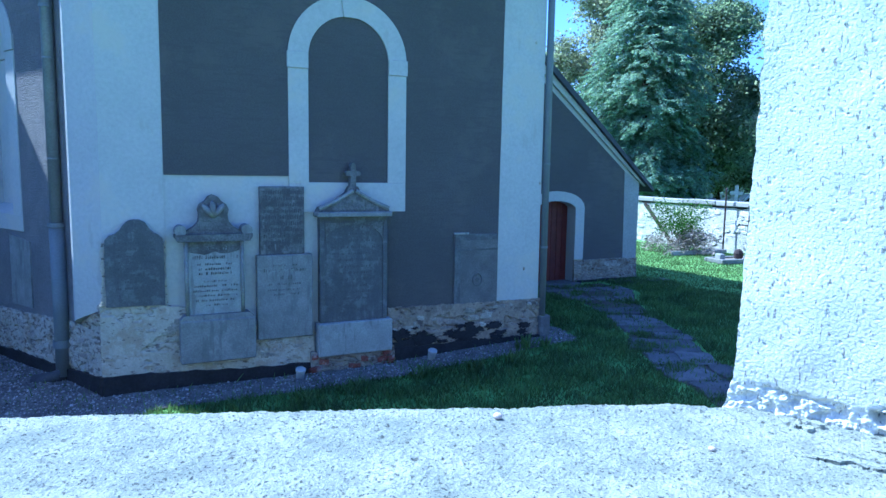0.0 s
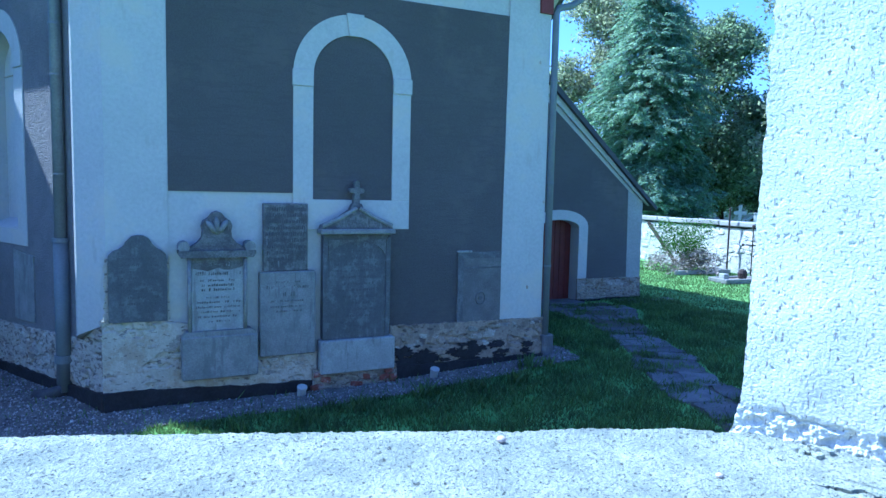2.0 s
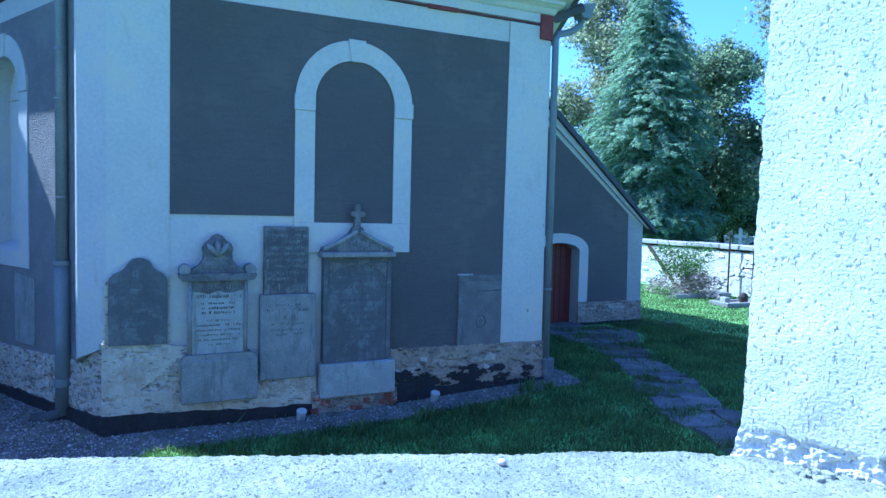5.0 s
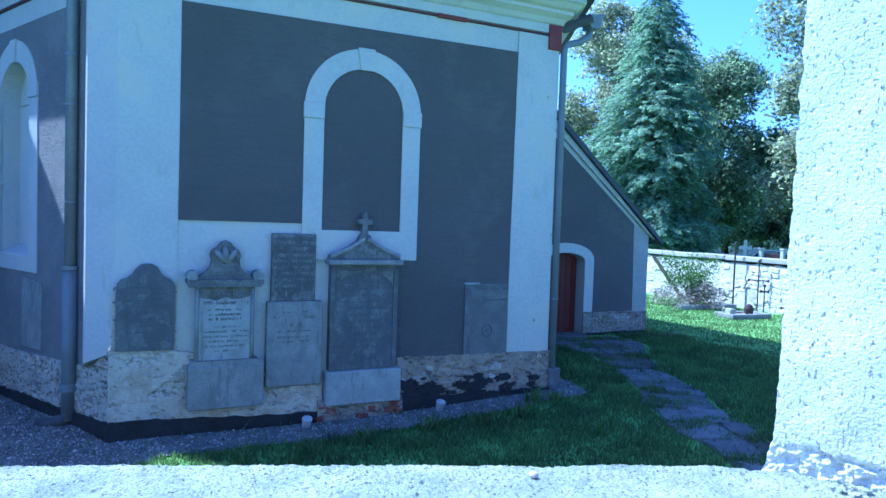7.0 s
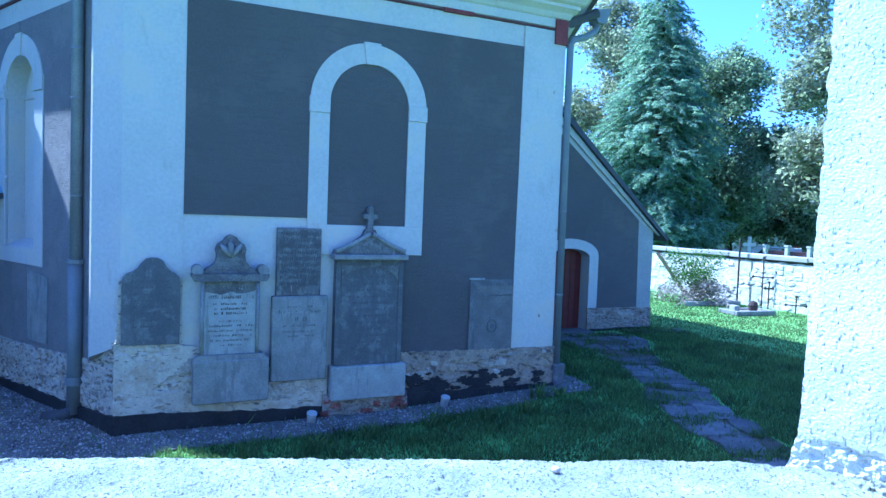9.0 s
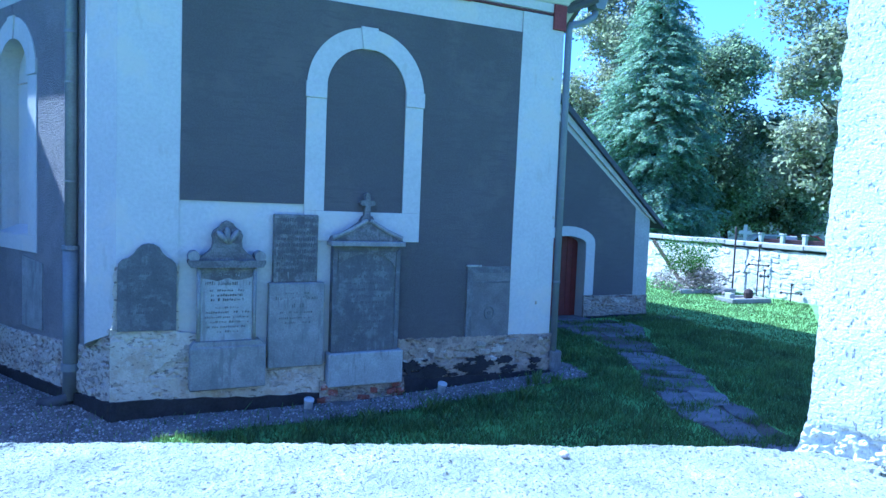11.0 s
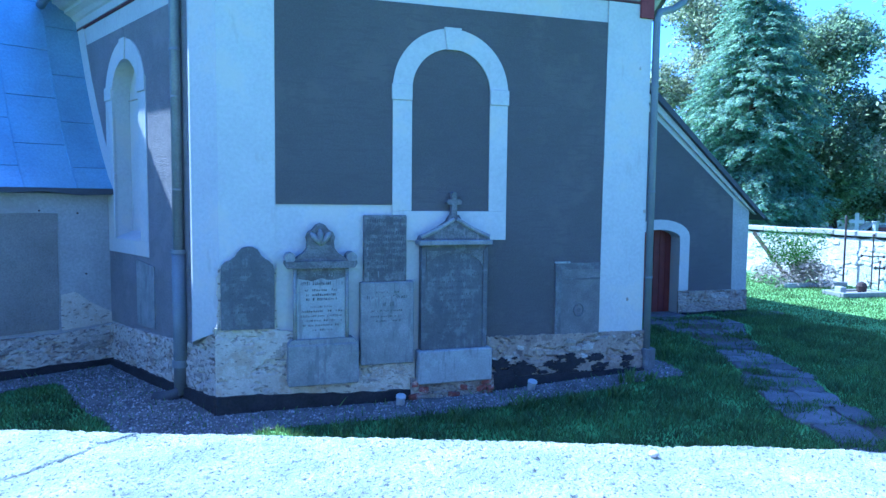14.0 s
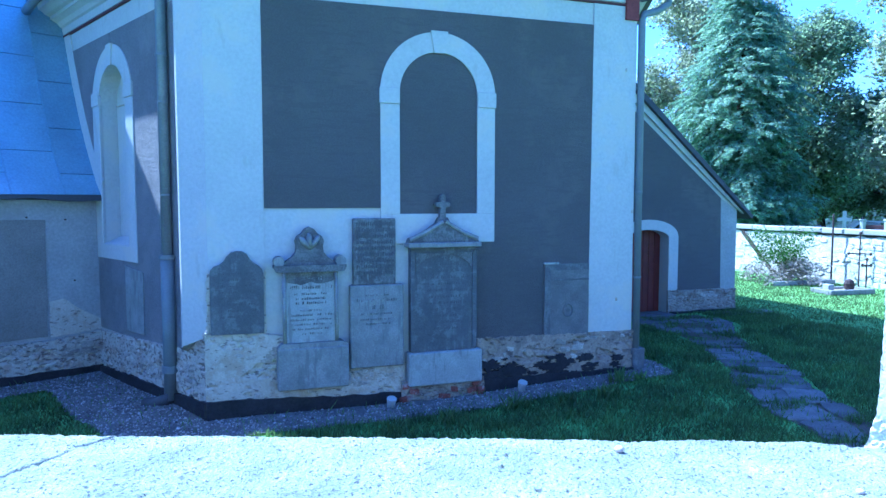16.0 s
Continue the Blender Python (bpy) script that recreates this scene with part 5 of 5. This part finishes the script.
iron_cross(18.1, 14.28, 1.57, 0.27, "rusty wrought-iron grave cross by the wall", 0.62)
iron_cross(17.3, 13.4, 0.90, 0.10, "slim rusty grave cross", 0.82)
iron_cross(18.1, 13.1, 0.50, 0.26, "small rusty grave cross", 0.5)
leaning = tagged(part("plank", boxm(-0.03, 0.03, -0.065, 0.065, 0, 2.1, 0.01), M_BARK), "dark plank leaning on the churchyard wall", "plank")
leaning.matrix_world = Matrix.Translation((18.24, 17.5, 0.0)) @ Matrix.Rotation(radians(-47), 4, "X")

grave = tagged(empty("grave_kerb"), "low pale concrete grave kerb on the grass", "grave")
gm = pose(16.55, 13.45, 0, 0, 0, -4)
grave.matrix_world = gm
for a in ((-0.75, 0.7, -0.36, -0.26), (-0.75, 0.7, 0.26, 0.36), (-0.75, -0.62, -0.26, 0.26), (0.6, 0.7, -0.26, 0.26)):
    part("kerb", boxm(*a, -0.1, 0.13, 0.015), M_STONE_G, grave)
part("soil", boxm(-0.62, 0.6, -0.26, 0.26, -0.1, 0.08), M_MORTAR, grave)
part("head_block", boxm(-0.60, -0.42, -0.12, 0.12, 0.08, 0.26, 0.02), M_STONE_L, grave)
lant = tagged(part("grave_lantern", tube([(0, 0, 0), (0, 0, 0.03), (0, 0, 0.17), (0, 0, 0.26), (0, 0, 0.30)], [0.07, 0.12, 0.14, 0.10, 0.02], 10), M_IRON), "dark grave lantern standing in the kerb", "lantern")
lant.location = (16.75, 13.45, 0.08)
kerb2 = tagged(empty("grave_kerb"), "long low stone grave kerb under the shrub", "grave")
kerb2.matrix_world = pose(17.0, 15.75, 0, 0, 0, -6)
part("kerb", boxm(-0.95, 1.15, -0.62, -0.5, -0.1, 0.13, 0.015), M_COPING, kerb2)
part("kerb", boxm(1.03, 1.15, -0.5, 0.4, -0.1, 0.13, 0.015), M_COPING, kerb2)


# ---- plants ----
def leaf_cloud(centres, per, size, rnd, vs, fs, spread, droop=0.0, aspect=0.6):
    for c in centres:
        for _ in range(per):
            p = c + Vector((rnd.gauss(0, spread), rnd.gauss(0, spread), rnd.gauss(0, spread * 0.8)))
            u = Vector((rnd.gauss(0, 1), rnd.gauss(0, 1), rnd.gauss(0, 0.6) - droop)).normalized()
            v = u.cross(Vector((rnd.gauss(0, 1), rnd.gauss(0, 1), rnd.gauss(0, 1)))).normalized()
            sz = size * rnd.uniform(0.6, 1.25)
            b = len(vs)
            vs += [p - u * sz * 0.5, p + v * sz * aspect * 0.5, p + u * sz * 0.5, p - v * sz * aspect * 0.5]
            fs.append((b, b + 1, b + 2, b + 3))


def broadleaf(x, y, height, radius, trunk_h, seed, label, material, clumps=330, per=60, size=0.26):
    rnd = random.Random(seed)
    root = tagged(empty("tree"), label, "tree")
    root.location = (x, y, 0)
    bm = bmesh.new()
    add_tube(bm, [(0, 0, -0.2), (0.05, 0, trunk_h * 0.5), (0.1, 0.1, trunk_h), (0, 0.1, height * 0.85)], [0.36, 0.28, 0.22, 0.04], 10)
    centres = []
    zc, hz = trunk_h + (height - trunk_h) * 0.48, (height - trunk_h) * 0.55
    lobes = []
    for k in range(44):
        a, t = rnd.uniform(0, 6.283), rnd.uniform(-0.85, 0.95)
        rr_ = radius * math.sqrt(max(0.1, 1 - t * t)) * rnd.uniform(0.40, 0.95)
        c = Vector((rr_ * math.cos(a), rr_ * math.sin(a), zc + t * hz * 0.9))
        lobes.append((c, radius * rnd.uniform(0.17, 0.34)))
        st = Vector((0.05, 0.05, trunk_h * 0.8 + (c.z - trunk_h * 0.8) * 0.35))
        add_tube(bm, [st, st.lerp(c, 0.5) + Vector((0, 0, 0.3)), c], [0.09, 0.05, 0.015], 6)
    for k in range(clumps):
        c, r = lobes[k % len(lobes)]
        d = Vector((rnd.gauss(0, 1), rnd.gauss(0, 1), rnd.gauss(0, 1))).normalized()
        centres.append(c + d * r * rnd.uniform(0.5, 1.15))
    part("trunk", bm, M_BARK, root)
    vs, fs = [], []
    leaf_cloud(centres, per, size, rnd, vs, fs, 0.32, 0.3)
    mesh_object("crown", vs, fs, material, root)
    return root


def spruce(x, y, height, radius, seed, label):
    rnd = random.Random(seed)
    root = tagged(empty("spruce"), label, "tree")
    root.location = (x, y, 0)
    bm = bmesh.new()
    add_tube(bm, [(0, 0, -0.2), (0, 0, height * 0.5), (0, 0, height)], [0.28, 0.16, 0.015], 10)
    part("trunk", bm, M_BARK, root)
    vs, fs = [], []
    for i in range(5600):
        z = 1.2 + (height - 1.3) * (1 - math.sqrt(rnd.random()) * 0.995)
        k = 1 - z / height
        reach = radius * min(1.0, k * 1.75 + 0.03) ** 0.85
        a = rnd.uniform(0, 6.283)
        tier = 0.80 + 0.42 * noise.noise(Vector((math.cos(a) * 1.8, math.sin(a) * 1.8, z * 1.1)))
        r0 = reach * tier * (0.08 + 0.92 * math.sqrt(rnd.random()))
        d = Vector((math.cos(a), math.sin(a), 0))
        side = Vector((-d.y, d.x, 0))
        out = (d + side * rnd.gauss(0, 0.35) + Vector((0, 0, rnd.uniform(-0.75, 0.15)))).normalized()
        L = rnd.uniform(0.45, 1.0) * (0.5 + 0.5 * min(1.0, reach / 2))
        start = d * r0 + Vector((0, 0, z)) - out * L * 0.5
        m = int(9 + L * 9)
        for q in range(m):
            t = (q + rnd.random()) / m
            p = start + out * (L * t) - Vector((0, 0, 0.18 * L * t * t))
            for sgn in (-1, 1):
                ln = (0.10 + 0.16 * (1 - t)) * rnd.uniform(0.7, 1.4)
                tw = (side * (sgn * 0.8 + rnd.gauss(0, 0.3)) + out * rnd.uniform(0.3, 0.9) + Vector((0, 0, rnd.uniform(-0.8, 0.1)))).normalized()
                w = tw.cross(Vector((rnd.gauss(0, 0.6), rnd.gauss(0, 0.6), 1))).normalized() * rnd.uniform(0.02, 0.038)
                b = len(vs)
                vs += [p - w * 0.6, p + tw * ln * 0.5 - w, p + tw * ln, p + tw * ln * 0.5 + w]
                fs.append((b, b + 1, b + 2, b + 3))
    mesh_object("crown", vs, fs, M_SPRUCE, root)
    return root


spruce(23.9, 25.5, 15.4, 3.5, 1, "tall blue-green spruce behind the churchyard wall")
broadleaf(29.2, 34.4, 16.4, 4.6, 1.6, 2, "tall broadleaf tree with yellowing leaves behind the spruce", M_LEAF, 620, 100, 0.23)
broadleaf(30.8, 28.4, 11.9, 4.3, 2.7, 3, "dark broadleaf tree beside the spruce", M_LEAF_D, 640, 100, 0.22)
broadleaf(28.6, 17.3, 18.5, 4.6, 1.9, 4, "large broadleaf tree with sunlit leaves by the wall", M_LEAF, 900, 105, 0.22)

broadleaf(37.5, 33.0, 6.8, 3.4, 1.4, 5, "low dark broadleaf tree in the cemetery", M_LEAF_D, 260, 80, 0.24)
broadleaf(39.5, 28.8, 6.4, 3.2, 1.6, 7, "low dark broadleaf tree in the cemetery", M_LEAF_D, 220, 80, 0.24)

shrub = tagged(empty("shrub"), "bushy grave shrub with green shoots over dry stems", "shrub")
shrub.location = (17.0, 15.7, 0)
shrub.scale = (1.2, 1.2, 1.2)
rnd = random.Random(9)
vs, fs = [], []
cs = [Vector((rnd.gauss(0, 0.45), rnd.gauss(0, 0.45), rnd.uniform(0.1, 0.6))) for _ in range(70)]
leaf_cloud(cs, 45, 0.13, rnd, vs, fs, 0.13, 0.2, 0.22)
mesh_object("dry_foliage", vs, fs, M_DRY, shrub)
vs, fs = [], []
cs = [Vector((rnd.gauss(-0.15, 0.33), rnd.gauss(0.1, 0.33), rnd.uniform(0.55, 1.25))) for _ in range(45)]
leaf_cloud(cs, 75, 0.075, rnd, vs, fs, 0.13, -0.3, 0.35)
mesh_object("green_foliage", vs, fs, M_SHRUB, shrub)

rnd = random.Random(12)
for x, y, mt, lb in ((27.4, 22.0, M_YELLOW, "yellow flowering bush on a far grave"), (24.0, 22.6, M_DRY, "faded bush on a far grave")):
    b = tagged(empty("flower_bush"), lb, "bush")
    b.location = (x, y, 0)
    vs, fs = [], []
    cs = [Vector((rnd.gauss(0, 0.6), rnd.gauss(0, 0.6), rnd.uniform(0.2, 1.15))) for _ in range(50)]
    leaf_cloud(cs, 40, 0.12, rnd, vs, fs, 0.15, 0, 0.6)
    mesh_object("blossom", vs, fs, mt, b)
    st = bmesh.new()
    for k in range(8):
        add_tube(st, [(0, 0, -0.05), (rnd.gauss(0, 0.3), rnd.gauss(0, 0.3), 0.7)], [0.02, 0.008], 5)
    part("stems", st, M_BARK, b)

# ---- far cemetery ----
rnd = random.Random(14)


def tombstone(x, y, h, w, cross):
    t = tagged(empty("tombstone"), "pale far tombstone with a cross" if cross else "pale far tombstone among the trees", "gravestone", group="far tombstones")
    t.matrix_world = pose(x, y, 0, 0, 0, -50 + rnd.uniform(-8, 8))
    part("plinth", boxm(-w * 0.8, w * 0.8, -0.25, 0.25, -0.1, 0.3, 0.02), M_FARTOMB, t)
    part("slab", boxm(-w / 2, w / 2, -0.12, 0.12, 0.3, h * (0.62 if cross else 1), 0.03), M_FARTOMB, t)
    if cross:
        bm = boxm(-0.07, 0.07, -0.07, 0.07, h * 0.62, h)
        add_box(bm, -0.26, 0.26, -0.065, 0.065, h * 0.8, h * 0.87)
        part("cross", bm, M_FARTOMB, t)


for x, y, h, w, c in ((24.9, 20.6, 2.1, 0.45, True), (27.0, 24.0, 1.4, 0.6, False), (23.2, 21.6, 1.3, 0.6, False), (29.5, 23.0, 1.5, 0.6, False), (22.6, 20.3, 1.5, 0.5, False), (26.0, 19.2, 1.7, 0.5, False)):
    tombstone(x, y, h, w, c)


def car(x, y, rz, paint, label):
    c = tagged(empty("car"), label, "car", group="parked cars")
    c.matrix_world = pose(x, y, 0, 0, 0, rz)
    bd = [(-2.0, 0.35), (2.0, 0.35), (2.05, 0.7), (1.85, 0.85), (0.95, 0.95), (0.35, 1.40), (-1.25, 1.42), (-1.85, 0.98), (-2.05, 0.9)]
    body = part("body", prism(bd, -0.82, 0.82), paint, c)
    part("side_window", prism([(0.75, 0.97), (0.28, 1.33), (-1.18, 1.35), (-1.55, 1.0)], -0.83, 0.83), M_GLASS, c)
    for wx in (-1.25, 1.25):
        for wy in (-0.78, 0.78):
            wh = part("wheel", tube([(wx, wy - 0.1, 0.31), (wx, wy + 0.1, 0.31)], 0.31, 16), M_RUBBER, c)
            part("rim", tube([(wx, wy - 0.105, 0.31), (wx, wy + 0.105, 0.31)], 0.19, 12), M_ZINC, wh)
    return c


car(36.0, 27.6, -40, M_CARW, "white car parked beyond the cemetery")
car(39.5, 28.2, -40, M_CARR, "red car parked beyond the cemetery")

house = tagged(empty("house"), "distant pale rendered house behind the trees", "house")
house.matrix_world = pose(47, 43, 0, 0, 0, -47)
part("wall", boxm(-9, 9, 0, 8, -0.3, 5.4), M_HOUSE, house)
part("roof", prism([(-9.5, 5.4), (9.5, 5.4), (9.5, 5.6), (8.5, 8.8), (-8.5, 8.8), (-9.5, 5.6)], -0.4, 8.4), M_BRICK, house)
for k in range(6):
    for zf in (1.0, 3.4):
        w = part("window", boxm(-7.6 + k * 2.7, -6.5 + k * 2.7, -0.03, 0.05, zf, zf + 1.4), M_WHITE, house)
        part("pane", boxm(-7.5 + k * 2.7, -6.6 + k * 2.7, -0.05, 0.0, zf + 0.1, zf + 1.3), M_GLASS, w)
fence = tagged(empty("fence"), "low dark red fence with pale posts along the road", "fence")
f0, f1 = Vector((25.0, 19.85, 0)), Vector((27.6, 15.6, 0))
for k in range(7):
    p, q = f0.lerp(f1, k / 6), f0.lerp(f1, (k + 1) / 6)
    post = part("post", boxm(p.x - 0.085, p.x + 0.085, p.y - 0.085, p.y + 0.085, -0.1, 1.72, 0.015), M_FARTOMB, fence)
    part("cap", boxm(p.x - 0.11, p.x + 0.11, p.y - 0.11, p.y + 0.11, 1.72, 1.79, 0.015), M_FARTOMB, post)
    if k < 6:
        d = q - p
        pm_ = Matrix.Translation(p) @ Matrix.Rotation(math.atan2(d.y, d.x), 4, "Z")
        panel = part("panel", boxm(0.1, d.length - 0.1, -0.025, 0.025, 0.12, 1.55, 0.01), M_STRIP, fence, "dark red fence panel")
        panel.matrix_world = pm_

# far woods that close the view
rnd = random.Random(15)
vs, fs = [], []
cs = []
for k in range(1500):
    a = radians(rnd.uniform(18, 84))
    r = rnd.uniform(68, 80)
    cs.append(Vector((r * math.sin(a), r * math.cos(a), rnd.uniform(0.3, 1) * (3.6 + 1.6 * math.sin(a * 23) + 1.1 * math.sin(a * 61)))))
leaf_cloud(cs, 22, 0.8, rnd, vs, fs, 0.9, 0.1, 0.8)
woods = mesh_object("far_woods", vs, fs, M_LEAF_D)
tagged(woods, "dark far line of trees", "trees", kind="stuff")

# ---- stones showing in the plinths ----
rub = stone_meshes("stone", M_RUBBLE, 6, 11)
rnd = random.Random(51)


def rubble(frame_matrix, parent, x0, x1, z0, z1, n, depth, seed, bare=0.0):
    """Rounded stones that stand out of the crumbled plaster in patches."""
    rnd = random.Random(seed)
    made = 0
    tries = 0
    while made < n and tries < n * 14:
        tries += 1
        x, z = rnd.uniform(x0, x1), rnd.uniform(z0, z1)
        if noise.noise(Vector((x * 1.7, z * 2.5, seed))) < bare:
            continue
        ob = new("stone", rub[rnd.randrange(6)])
        ob.parent = parent
        l, h = rnd.uniform(0.06, 0.19), rnd.uniform(0.035, 0.08)
        ob.matrix_world = frame_matrix @ Matrix.LocRotScale((x, depth + rnd.uniform(-0.004, 0.012), z), Euler((0, rnd.uniform(-0.15, 0.15), 0)), (l, 0.05, h))
        made += 1


rubble(FRONT, church, 0.02, 2.4, 0.08, 0.70, 50, -0.035, 1, -0.12)
rubble(FRONT, church, 3.5, 5.85, 0.25, 0.52, 24, -0.026, 2, 0.05)
rubble(LEFT, church, SIDE - 3.6, SIDE - 0.02, 0.05, 0.42, 44, -0.035, 3, -0.15)
rubble(CH, chapel, 5.6, 8.9, 0.08, 0.28, 45, -0.042, 4, -0.1)
rubble(Matrix.Translation((0, PY, 0)), porch, 9.9, 11.6, 0.1, 0.45, 24, -0.032, 5, 0.0)
brk = stone_meshes("brick", M_BRICK, 3, 12)
rnd = random.Random(52)
for i, (bx, bz) in enumerate(((2.44, 0.06), (2.53, -0.02), (2.42, -0.11), (3.40, 0.03), (3.34, -0.06), (3.46, -0.07), (3.42, -0.15), (2.95, -0.12), (3.08, -0.03))):
    ob = new("brick", brk[i % 3])
    ob.parent = church
    ob.matrix_world = FRONT @ Matrix.LocRotScale((bx, -0.112 + rnd.uniform(0, 0.015), bz), Euler((0, rnd.uniform(-0.25, 0.25), 0)), (rnd.uniform(0.10, 0.17), 0.06, 0.07))
